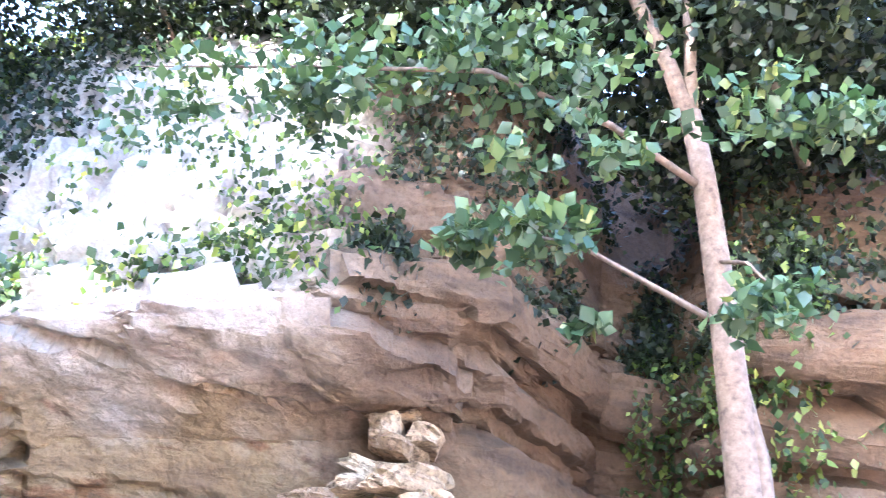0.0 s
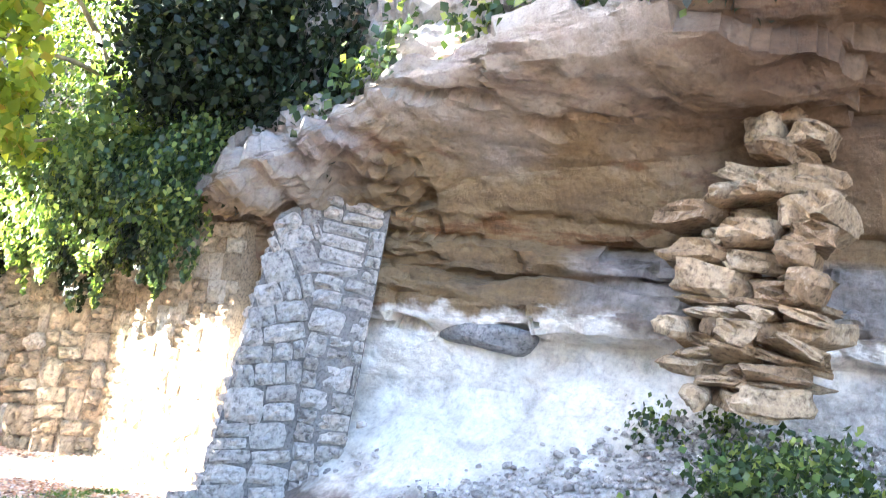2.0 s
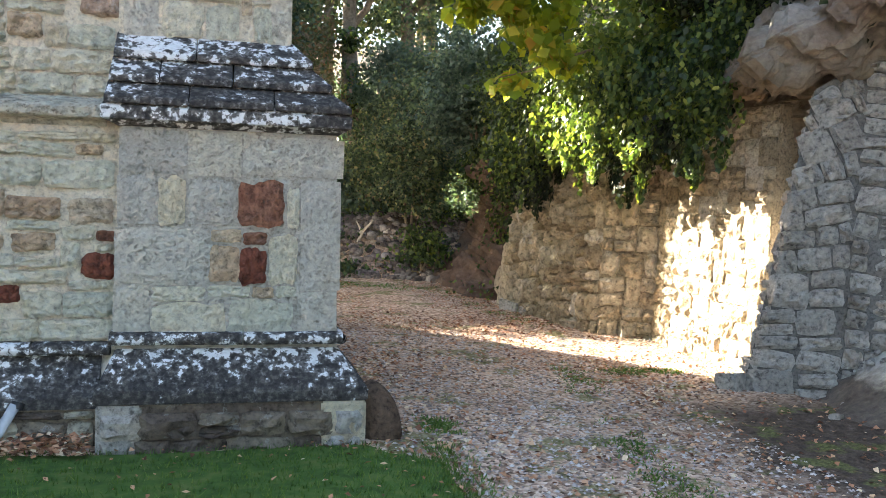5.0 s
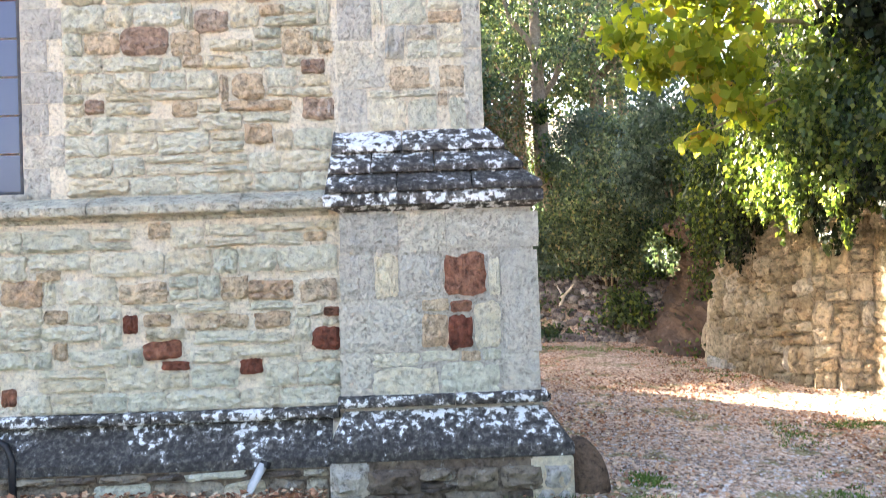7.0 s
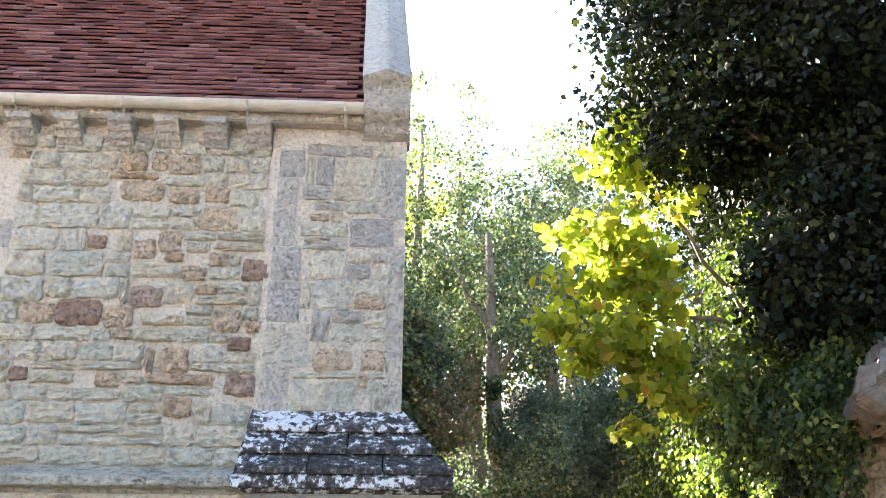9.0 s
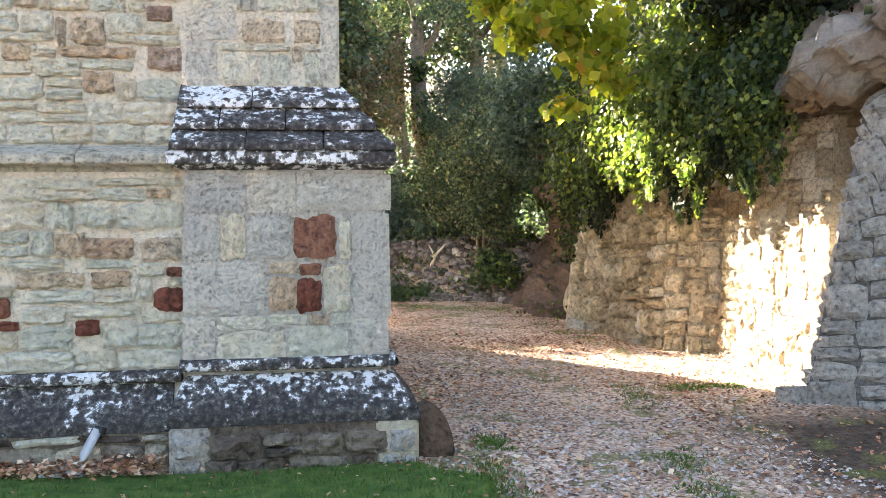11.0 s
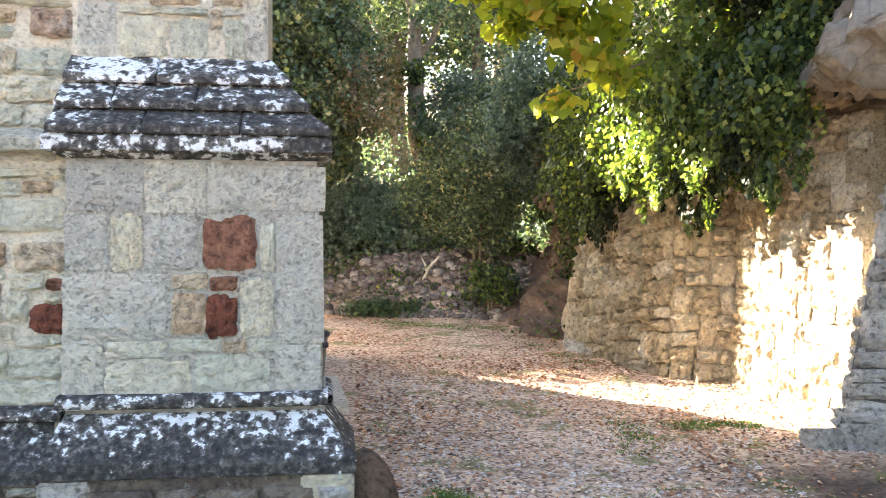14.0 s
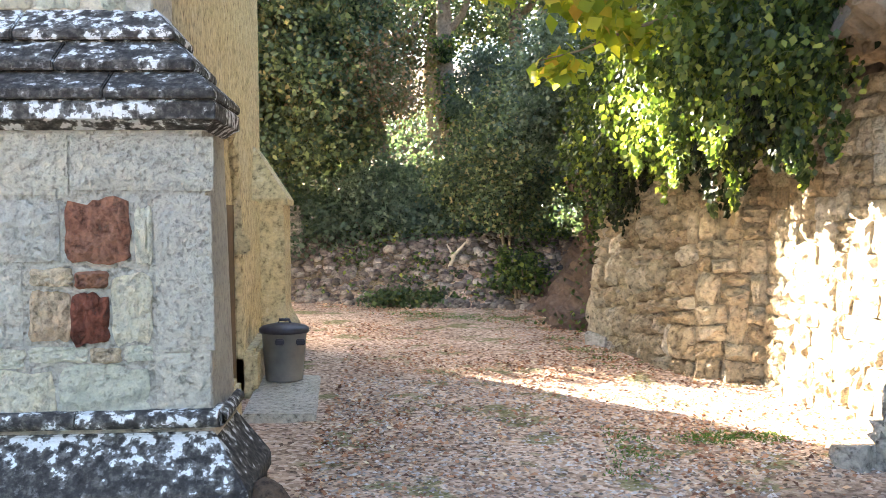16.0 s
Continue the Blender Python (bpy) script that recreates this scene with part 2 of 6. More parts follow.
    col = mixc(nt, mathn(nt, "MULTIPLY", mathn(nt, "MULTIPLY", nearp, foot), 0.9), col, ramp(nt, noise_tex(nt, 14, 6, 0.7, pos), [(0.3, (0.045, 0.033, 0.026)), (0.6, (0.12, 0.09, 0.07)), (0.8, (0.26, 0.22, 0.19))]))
    abovepier = mathn(nt, "MULTIPLY", mathn(nt, "SUBTRACT", sep.outputs[1], 0.2), 1.2, True)
    hi = mathn(nt, "ADD", mathn(nt, "ADD", sep.outputs[2], abovepier), mathn(nt, "MULTIPLY", mathn(nt, "SUBTRACT", noise_tex(nt, 1.1, 4, 0.6, pos), 0.5), 2.0))
    him = mathn(nt, "MULTIPLY", ramp(nt, mathn(nt, "MULTIPLY", hi, 0.1), [(0.30, (0, 0, 0)), (0.40, (1, 1, 1))]), mathn(nt, "ADD", sep.outputs[1], 2.6, True))
    col = mixc(nt, mathn(nt, "MULTIPLY", him, 0.52), col, ramp(nt, noise_tex(nt, 3.0, 6, 0.65, pos), [(0.3, (0.30, 0.29, 0.27)), (0.55, (0.50, 0.49, 0.47)), (0.75, (0.62, 0.61, 0.60))]))
    # brown upper beds at the southern end, ragged in outline, overhang shade painted in
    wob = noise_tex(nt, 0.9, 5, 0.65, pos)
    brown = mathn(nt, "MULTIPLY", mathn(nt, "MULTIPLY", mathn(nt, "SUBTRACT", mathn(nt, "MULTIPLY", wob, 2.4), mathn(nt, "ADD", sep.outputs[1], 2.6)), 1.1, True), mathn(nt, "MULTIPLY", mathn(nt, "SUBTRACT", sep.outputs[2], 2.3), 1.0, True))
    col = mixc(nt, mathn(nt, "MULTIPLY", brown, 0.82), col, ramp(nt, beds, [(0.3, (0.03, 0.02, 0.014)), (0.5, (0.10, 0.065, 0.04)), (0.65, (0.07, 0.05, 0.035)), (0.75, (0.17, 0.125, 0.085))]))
    soil = mathn(nt, "MULTIPLY", mathn(nt, "SUBTRACT", sep.outputs[1], 6.2), 1.6, True)
    col = mixc(nt, mathn(nt, "MULTIPLY", soil, 0.8), col, ramp(nt, noise_tex(nt, 2.0, 6, 0.65, pos), [(0.3, (0.06, 0.038, 0.03)), (0.55, (0.13, 0.085, 0.065)), (0.75, (0.24, 0.19, 0.15))]))
    fine = noise_tex(nt, 18.0, 8, 0.7, pos)
    col = mixc(nt, 0.4, col, ramp(nt, fine, [(0.35, (0.42, 0.40, 0.38)), (0.48, (0.95, 0.95, 0.95)), (0.64, (1.3, 1.27, 1.2))]), "MULTIPLY")
    nt.links.new(col, p.inputs["Base Color"])
    bump(nt, p, mathn(nt, "ADD", mathn(nt, "MULTIPLY", fine, 0.6), noise_tex(nt, 6.0, 8, 0.7, pos)), 1.0, 0.05)
    return m


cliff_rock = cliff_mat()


def ground_mat():
    m, nt, p = base_mat("gravel_track_ground", 0.95)
    pos = coords(nt)
    sep = nt.nodes.new("ShaderNodeSeparateXYZ")
    nt.links.new(pos, sep.inputs[0])
    x, y = sep.outputs[0], sep.outputs[1]
    v = nt.nodes.new("ShaderNodeTexVoronoi")
    v.inputs["Scale"].default_value = 38.0
    nt.links.new(pos, v.inputs["Vector"])
    grit = ramp(nt, mathn(nt, "MULTIPLY", v.outputs["Color"], 1.0), [(0.1, (0.13, 0.09, 0.07)), (0.4, (0.42, 0.32, 0.26)), (0.65, (0.60, 0.48, 0.40)), (0.9, (0.72, 0.65, 0.60))])
    wide = noise_tex(nt, 0.9, 5, 0.6, pos)
    col = mixc(nt, 0.8, grit, ramp(nt, wide, [(0.3, (0.72, 0.58, 0.48)), (0.5, (1.02, 0.88, 0.75)), (0.7, (1.22, 1.10, 0.98))]), "MULTIPLY")
    # dark earth colour beside the rock
    earth = mathn(nt, "MULTIPLY", mathn(nt, "SUBTRACT", mathn(nt, "ADD", x, mathn(nt, "MULTIPLY", wide, 1.8)), 3.45), 1.5, True)
    neary = mathn(nt, "MULTIPLY", mathn(nt, "SUBTRACT", 1.2, y), 1.2, True)
    col = mixc(nt, mathn(nt, "MULTIPLY", earth, neary), col, ramp(nt, noise_tex(nt, 14, 6, 0.7, pos), [(0.3, (0.045, 0.033, 0.026)), (0.6, (0.12, 0.09, 0.07)), (0.8, (0.26, 0.22, 0.19))]))
    # thin moss and grass on the crown of the track and along its verges
    g = noise_tex(nt, 1.7, 6, 0.62, pos)
    col = mixc(nt, mathn(nt, "MULTIPLY", ramp(nt, g, [(0.55, (0, 0, 0)), (0.60, (1, 1, 1))]), 0.7), col, ramp(nt, noise_tex(nt, 40, 4, 0.6, pos), [(0.35, (0.07, 0.09, 0.02)), (0.65, (0.22, 0.23, 0.08))]))
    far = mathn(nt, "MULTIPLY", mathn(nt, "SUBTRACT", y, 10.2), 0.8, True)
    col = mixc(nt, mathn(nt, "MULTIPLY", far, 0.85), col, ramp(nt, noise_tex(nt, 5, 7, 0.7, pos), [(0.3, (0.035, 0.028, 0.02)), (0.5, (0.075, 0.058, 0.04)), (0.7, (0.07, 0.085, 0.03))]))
    nt.links.new(col, p.inputs["Base Color"])
    bump(nt, p, mathn(nt, "ADD", v.outputs["Distance"], noise_tex(nt, 8, 5, 0.6, pos)), 0.6, 0.03)
    return m


ground_m = ground_mat()


def plain_mat(name, stops, scale=12.0, rough=0.6, metal=0.0, bumps=0.15, pick=""):
    m, nt, p = base_mat(name, rough)
    p.inputs["Metallic"].default_value = metal
    pos = coords(nt)
    f = noise_tex(nt, scale, 6, 0.65, pos)
    if pick == "Island":
        r = nt.nodes.new("ShaderNodeNewGeometry").outputs["Random Per Island"]
        f2 = mathn(nt, "ADD", mathn(nt, "MULTIPLY", r, 0.7), mathn(nt, "MULTIPLY", f, 0.3))
    else:
        f2 = f
    nt.links.new(ramp(nt, f2, stops), p.inputs["Base Color"])
    bump(nt, p, f, bumps, 0.01)
    return m


def leaf_mat(name, stops, glow=0.45, through_tint=(1.5, 1.45, 0.6), sheen=0.4):
    """Leaves: a soft sheen on top and light passing through them."""
    m = bpy.data.materials.new(name)
    m.use_nodes = True
    nt = m.node_tree
    p = nt.nodes["Principled BSDF"]
    p.inputs["Roughness"].default_value = 0.45
    p.inputs["Specular IOR Level"].default_value = sheen
    r = nt.nodes.new("ShaderNodeNewGeometry").outputs["Random Per Island"]
    col = ramp(nt, r, stops)
    nt.links.new(col, p.inputs["Base Color"])
    tr = nt.nodes.new("ShaderNodeBsdfTranslucent")
    nt.links.new(mixc(nt, 1.0, col, through_tint, "MULTIPLY"), tr.inputs[0])
    mx = nt.nodes.new("ShaderNodeMixShader")
    mx.inputs[0].default_value = glow
    nt.links.new(p.outputs[0], mx.inputs[1])
    nt.links.new(tr.outputs[0], mx.inputs[2])
    nt.links.new(mx.outputs[0], nt.nodes["Material Output"].inputs[0])
    return m


ivy_leaf = leaf_mat("ivy_leaf", [(0.0, (0.016, 0.032, 0.012)), (0.5, (0.036, 0.066, 0.020)), (0.85, (0.10, 0.155, 0.040)), (1.0, (0.24, 0.28, 0.075))], 0.34, (1.9, 1.7, 0.5))
# near-black variant of ivy_leaf: the shade inside hanging foliage is in the colour
shaded_ivy = leaf_mat("shaded_ivy_leaf", [(0.0, (0.007, 0.012, 0.006)), (0.6, (0.013, 0.021, 0.009)), (0.92, (0.027, 0.039, 0.015)), (1.0, (0.07, 0.085, 0.028))], 0.10, sheen=0.18)
maple_leaf = leaf_mat("maple_leaf", [(0.0, (0.14, 0.21, 0.03)), (0.5, (0.24, 0.30, 0.045)), (0.9, (0.36, 0.38, 0.06)), (1.0, (0.38, 0.24, 0.06))], 0.64)
wood_leaf = leaf_mat("woodland_leaf", [(0.0, (0.035, 0.062, 0.036)), (0.5, (0.075, 0.112, 0.058)), (0.85, (0.19, 0.245, 0.105)), (1.0, (0.30, 0.24, 0.13))], 0.30, (1.4, 1.4, 0.7))
lime_leaf = leaf_mat("sunny_leaf", [(0.0, (0.18, 0.25, 0.04)), (0.6, (0.28, 0.34, 0.05)), (1.0, (0.36, 0.38, 0.07))], 0.65)
blue_leaf = leaf_mat("blue_green_leaf", [(0.0, (0.042, 0.075, 0.062)), (0.6, (0.075, 0.12, 0.09)), (1.0, (0.135, 0.185, 0.135))], 0.3)
russet_leaf = leaf_mat("russet_leaf", [(0.0, (0.074, 0.089, 0.042)), (0.5, (0.126, 0.126, 0.063)), (0.8, (0.210, 0.137, 0.084)), (1.0, (0.273, 0.158, 0.105))], 0.35)
fresh_leaf = leaf_mat("fresh_green_leaf", [(0.0, (0.021, 0.045, 0.021)), (0.5, (0.035, 0.070, 0.029)), (0.9, (0.063, 0.101, 0.035)), (1.0, (0.140, 0.154, 0.049))], 0.28)
creeper_leaf = leaf_mat("creeper_leaf", [(0.0, (0.045, 0.08, 0.022)), (0.5, (0.085, 0.135, 0.035)), (1.0, (0.20, 0.24, 0.06))], 0.4)
dry_leaf = plain_mat("fallen_leaf", [(0.15, (0.092, 0.040, 0.023)), (0.35, (0.310, 0.138, 0.075)), (0.6, (0.506, 0.265, 0.149)), (0.75, (0.632, 0.414, 0.253)), (0.85, (0.759, 0.644, 0.460))], 30, 0.7, 0, 0.2, "Island")
grass_m = leaf_mat("short_grass", [(0.0, (0.04, 0.095, 0.016)), (0.6, (0.08, 0.16, 0.028)), (1.0, (0.16, 0.22, 0.05))], 0.35)
turf_m = plain_mat("mossy_turf", [(0.3, (0.03, 0.065, 0.014)), (0.5, (0.06, 0.12, 0.022)), (0.75, (0.14, 0.16, 0.05))], 9, 0.95, 0, 0.5)
pebble_m = plain_mat("gravel_pebble", [(0.1, (0.10, 0.08, 0.07)), (0.35, (0.30, 0.25, 0.22)), (0.6, (0.46, 0.40, 0.37)), (0.85, (0.64, 0.60, 0.57))], 30, 0.9, 0, 0.3, "Island")
bark_m = plain_mat("bark", [(0.3, (0.10, 0.075, 0.05)), (0.5, (0.20, 0.155, 0.11)), (0.7, (0.30, 0.24, 0.18))], 18, 0.95, 0, 0.8)
pale_bark = plain_mat("tan_bark", [(0.3, (0.060, 0.042, 0.030)), (0.5, (0.114, 0.084, 0.060)), (0.7, (0.162, 0.126, 0.090))], 16, 0.9, 0, 0.7)
deadwood = plain_mat("bleached_deadwood", [(0.3, (0.40, 0.35, 0.27)), (0.6, (0.62, 0.56, 0.46))], 20, 0.9)
tile_m = plain_mat("clay_roof_tile", [(0.0, (0.10, 0.044, 0.042)), (0.4, (0.19, 0.085, 0.078)), (0.75, (0.26, 0.125, 0.11)), (1.0, (0.33, 0.21, 0.18))], 22, 0.85, 0, 0.4, "Island")
gutter_m = plain_mat("cream_gutter_paint", [(0.3, (0.40, 0.38, 0.31)), (0.6, (0.52, 0.50, 0.42))], 10, 0.5)
lead_m = plain_mat("lead_came", [(0.3, (0.03, 0.03, 0.035)), (0.7, (0.07, 0.07, 0.08))], 20, 0.6, 0.2)
bin_body = plain_mat("grey_bin_plastic", [(0.3, (0.13, 0.13, 0.13)), (0.7, (0.20, 0.20, 0.19))], 6, 0.5)
bin_lid = plain_mat("dark_bin_lid", [(0.3, (0.02, 0.02, 0.03)), (0.7, (0.05, 0.05, 0.065))], 8, 0.4)
pipe_m = plain_mat("pale_grey_pipe", [(0.3, (0.36, 0.37, 0.38)), (0.7, (0.50, 0.51, 0.52))], 14, 0.5)
black_m = plain_mat("black_iron", [(0.3, (0.012, 0.012, 0.014)), (0.7, (0.03, 0.03, 0.033))], 20, 0.5)
door_m = plain_mat("old_oak", [(0.3, (0.10, 0.065, 0.035)), (0.7, (0.18, 0.12, 0.07))], 14, 0.7)
slab_m = stone_mat("doorstep_stone", [(0.0, (0.42, 0.38, 0.32)), (1.0, (0.52, 0.48, 0.42))], 0.2, 30, 0.4, "Noise")
glass_m = bpy.data.materials.new("sky_tinted_leaded_glass")
glass_m.use_nodes = True
gp = glass_m.node_tree.nodes["Principled BSDF"]
# blue base colour paints the sky's reflection into the panes
gp.inputs["Base Color"].default_value, gp.inputs["Roughness"].default_value = (0.05, 0.06, 0.12, 1), 0.15


# ---- building blocks ----
rng = np.random.default_rng(7)


def mesh(name, verts, faces, smooth=False):
    me = bpy.data.meshes.new(name)
    me.from_pydata([tuple(map(float, v)) for v in verts], [], [tuple(map(int, f)) for f in faces])
    if smooth:
        me.polygons.foreach_set("use_smooth", [True] * len(me.polygons))
    me.update()
    return me


BASE = {}


def thing(name, base, label, category, group="", kind="", turn=None):
    ob = new(name)
    BASE[ob.name] = Matrix.Translation(base) @ (turn or Matrix())
    ob.matrix_world = BASE[ob.name]
    ob.empty_display_size = 0.2
    return tagged(ob, label, category, group, kind)


def part(name, me, material, parent, label="", local=False):
    """One mesh as a part. Its points are in the world's place unless local (in the place of its thing)."""
    ob = new(name, me)
    if not me.materials:
        me.materials.append(material)
    ob.parent = parent
    if parent.name in BASE and not local:
        ob.matrix_parent_inverse = BASE[parent.name].inverted()
    return tagged(ob, label)


def solo(name, me, material, label, category, kind="", group=""):
    ob = new(name, me)
    me.materials.append(material)
    return tagged(ob, label, category, group, kind)


def box(x0, x1, y0, y1, z0, z1):
    v = [(x, y, z) for z in (z0, z1) for x, y in ((x0, y0), (x1, y0), (x1, y1), (x0, y1))]
    f = [(3, 2, 1, 0), (4, 5, 6, 7), (0, 1, 5, 4), (1, 2, 6, 5), (2, 3, 7, 6), (3, 0, 4, 7)]
    return v, f


def join(*geos):
    v, f = [], []
    for gv, gf in geos:
        n = len(v)
        v += list(gv)
        f += [tuple(i + n for i in q) for q in gf]
    return v, f


def bevelled(name, geo, width=0.01, seg=2):
    bm = bmesh.new()
    vs = [bm.verts.new(p) for p in geo[0]]
    for q in geo[1]:
        bm.faces.new([vs[i] for i in q])
    bmesh.ops.bevel(bm, geom=bm.edges[:], offset=width, segments=seg, affect="EDGES", clamp_overlap=True)
    me = bpy.data.meshes.new(name)
    bm.to_mesh(me)
    bm.free()
    return me


def tube(points, radii, seg=8, cap=True):
    pts = [Vector(p) for p in points]
    v, f = [], []
    for i, p in enumerate(pts):
        d = (pts[min(i + 1, len(pts) - 1)] - pts[max(i - 1, 0)]).normalized()
        a = d.orthogonal().normalized() if abs(d.z) < 0.9 else Vector((1, 0, 0)).cross(d).normalized()
        b = d.cross(a)
        for k in range(seg):
            w = 2 * math.pi * k / seg
            v.append(tuple(p + (a * math.cos(w) + b * math.sin(w)) * radii[i]))
    for i in range(len(pts) - 1):
        for k in range(seg):
            k2 = (k + 1) % seg
            f.append((i * seg + k, i * seg + k2, (i + 1) * seg + k2, (i + 1) * seg + k))
    if cap:
        f.append(tuple(range(seg))[::-1])
        f.append(tuple((len(pts) - 1) * seg + k for k in range(seg)))
    return v, f


def leaf_mesh(name, centres, size, out=None, droop=0.35, jitter=0.4):
    """Folded kite leaves, one island each."""
    n = len(centres)
    c = np.asarray(centres, float)
    d = rng.normal(size=(n, 3))
    if out is not None:
        d = d * 0.7 + np.asarray(out)
    d[:, 2] -= droop
    d /= np.linalg.norm(d, axis=1, keepdims=True) + 1e-9
    r = rng.normal(size=(n, 3))
    s = np.cross(d, r)
    s /= np.linalg.norm(s, axis=1, keepdims=True) + 1e-9
    u = np.cross(s, d)
    L = (size * (1 + jitter * rng.uniform(-1, 1, n)))[:, None]
    base = c - d * L * 0.5
    tip = c + d * L * 0.5
    left = c - d * L * 0.08 + s * L * 0.38 + u * L * 0.10
    right = c - d * L * 0.08 - s * L * 0.38 + u * L * 0.10
    v = np.stack([base, left, tip, right], 1).reshape(-1, 3)
    i = np.arange(n)[:, None] * 4
    f = np.concatenate([i + np.array([[0, 1, 2]]), i + np.array([[0, 2, 3]])], 1).reshape(-1, 3)
    me = bpy.data.meshes.new(name)
    me.vertices.add(len(v))
    me.vertices.foreach_set("co", v.astype(np.float32).ravel())
    me.loops.add(len(f) * 3)
    me.loops.foreach_set("vertex_index", f.astype(np.int32).ravel())
    me.polygons.add(len(f))
    me.polygons.foreach_set("loop_start", np.arange(0, len(f) * 3, 3, dtype=np.int32))
    me.update(calc_edges=True)
    me.validate()
    return me


def clumps(centre, radii, count, per, spread, low=-0.6):
    """Points in loose clumps over an ellipsoid, with gaps."""
    k = rng.normal(size=(count, 3))
    k /= np.linalg.norm(k, axis=1, keepdims=True)
    k[:, 2] = np.clip(k[:, 2], low, 1)
    k *= rng.uniform(0.45, 1.08, (count, 1))
    k = k * np.asarray(radii) + np.asarray(centre)
    p = np.repeat(k, per, 0) + rng.normal(size=(count * per, 3)) * spread * np.array([1, 1, 0.7])
    return p


# stones: a few shapes that all walls share
def stone_shape(name, seed, nx=4, nz=3, rough=0.10, loose=1.0, flat=0.0):
    """A unit stone, front towards -y, with a pillowed, broken face."""
    r = np.random.default_rng(seed)
    v, f = [], []
    off = r.uniform(-1, 1, 3) * 20
    for j in range(nz + 1):
        for i in range(nx + 1):
            u, w = i / nx, j / nz
            edge = min(u, 1 - u) * nx, min(w, 1 - w) * nz
            x, z = u - 0.5, w - 0.5
            corner = edge[0] < 0.5 and edge[1] < 0.5
            if corner:
                x *= 1 - 0.07 * loose
                z *= 1 - 0.10 * loose
            nn = noise.fractal(Vector((x * 2.6, z * 2.6, 0)) + Vector(off), 0.8, 2.2, 3)
            x += 0.07 * loose * noise.noise(Vector((u * 3, w * 3, 3)) + Vector(off))
            z += 0.10 * loose * noise.noise(Vector((u * 3, w * 3, 9)) + Vector(off))
            rim = edge[0] < 0.5 or edge[1] < 0.5
            y = (-0.30 if rim else -0.52) - nn * (0.25 if rim else 0.6) - (0 if rim else r.uniform(0, rough * 2))
            if flat:
                chip = noise.fractal(Vector((u * 7, w * 4.5, 5)) + Vector(off), 0.7, 2.1, 3)
                y = (-0.30 if rim else -0.50) - 0.20 * nn - flat * chip + (0.18 * max(0.0, chip) if rim else 0.0)
                x += 0.05 * chip * (0.5 if rim else 0.0)
                z += 0.09 * chip * (0.6 if rim else 0.0)
            v.append((x, y, z))
    W = nx + 1
    for j in range(nz):
        for i in range(nx):
            f.append((j * W + i, j * W + i + 1, (j + 1) * W + i + 1, (j + 1) * W + i))
    rimi = [i for i in range(W)] + [j * W + nx for j in range(1, nz + 1)] + [nz * W + i for i in range(nx - 1, -1, -1)] + [j * W for j in range(nz - 1, 0, -1)]
    n0 = len(v)
    for i in rimi:
        v.append((v[i][0], 0.6, v[i][2]))
    m = len(rimi)
    for a in range(m):
        b = (a + 1) % m
        f.append((rimi[b], rimi[a], n0 + a, n0 + b))
    return v, f


SHAPES = [stone_shape("stone", 40 + s, 5, 4) for s in range(14)] + [stone_shape("stone", 80 + s, 6, 5, 0.10, 0.15) for s in range(8)] + [stone_shape("stone", 120 + s, 9, 6, 0.10, 1.0, 0.30) for s in range(16)]
SHAPE_ME = {}


def stone_me(kind, material):
    key = (kind, material.name)
    if key not in SHAPE_ME:
        v, f = SHAPES[kind]
        me = mesh("stone_" + material.name, v, f)
        me.materials.append(material)
        SHAPE_ME[key] = me
    return SHAPE_ME[key]


def lay(parent, m, material, name="stone", inverse=None):
    first, last = (14, 22) if material is dressed_mat else (22, 38) if material in (ashlar_mat, ochre_mat, brownish_mat, redstone_mat) else (0, 14)
    ob = bpy.data.objects.new(name, stone_me(int(rng.integers(first, last)), material))
    scene.collection.objects.link(ob)
    ob.parent = parent
    if inverse is not None:
        ob.matrix_parent_inverse = inverse
    ob.matrix_basis = m
    return ob


def frame_of(U, V):
    U, V = Vector(U).normalized(), Vector(V).normalized()
    N = U.cross(V).normalized()
    V = N.cross(U).normalized()
    return Matrix((U, -N, V)).transposed().to_4x4()


def courses(width, height, hs, ws, seed, gap=0.012, wander=0.25):
    """Rubble brought to rough courses: centre and size of every stone, over a panel."""
    r = np.random.default_rng(seed)
    z, rows = 0.0, []
    while z < height - hs[0] * 0.5:
        h = min(r.uniform(*hs), height - z)
        x = -r.uniform(0, ws[0])
        while x < width:
            w = r.uniform(*ws) * (1.25 if r.random() < 0.15 else 1)
            x0, x1 = max(x, 0), min(x + w, width)
            if x1 - x0 > ws[0] * 0.35:
                if h > hs[0] * 1.35 and r.random() < wander:
                    k = r.uniform(0.4, 0.6)
                    rows.append(((x0 + x1) / 2, z + h * k / 2, x1 - x0 - gap, h * k - gap))
                    rows.append(((x0 + x1) / 2, z + h * (1 + k) / 2, x1 - x0 - gap, h * (1 - k) - gap))
                else:
                    rows.append(((x0 + x1) / 2, z + h / 2, x1 - x0 - gap, h - gap))
            x += w
        z += h
    return rows


# ---- ground ----
def smooth(a, b, t):
    t = np.clip((np.asarray(t, float) - a) / (b - a), 0, 1)
    return t * t * (3 - 2 * t)


def ground_z(x, y):
    x, y = np.asarray(x, float), np.asarray(y, float)
    verge = 10.1 - 0.35 * (x - 1.0)
    z = 1.05 * smooth(0, 2.6, y - verge) + 3.2 * smooth(3, 14, y - verge) + 9 * smooth(14, 60, y - verge)
    z = z * smooth(-14, -4, x) * 1.0
    z = z + 0.02 * np.sin(x * 1.7 + 0.6 * y) * np.cos(y * 0.9)
    return z


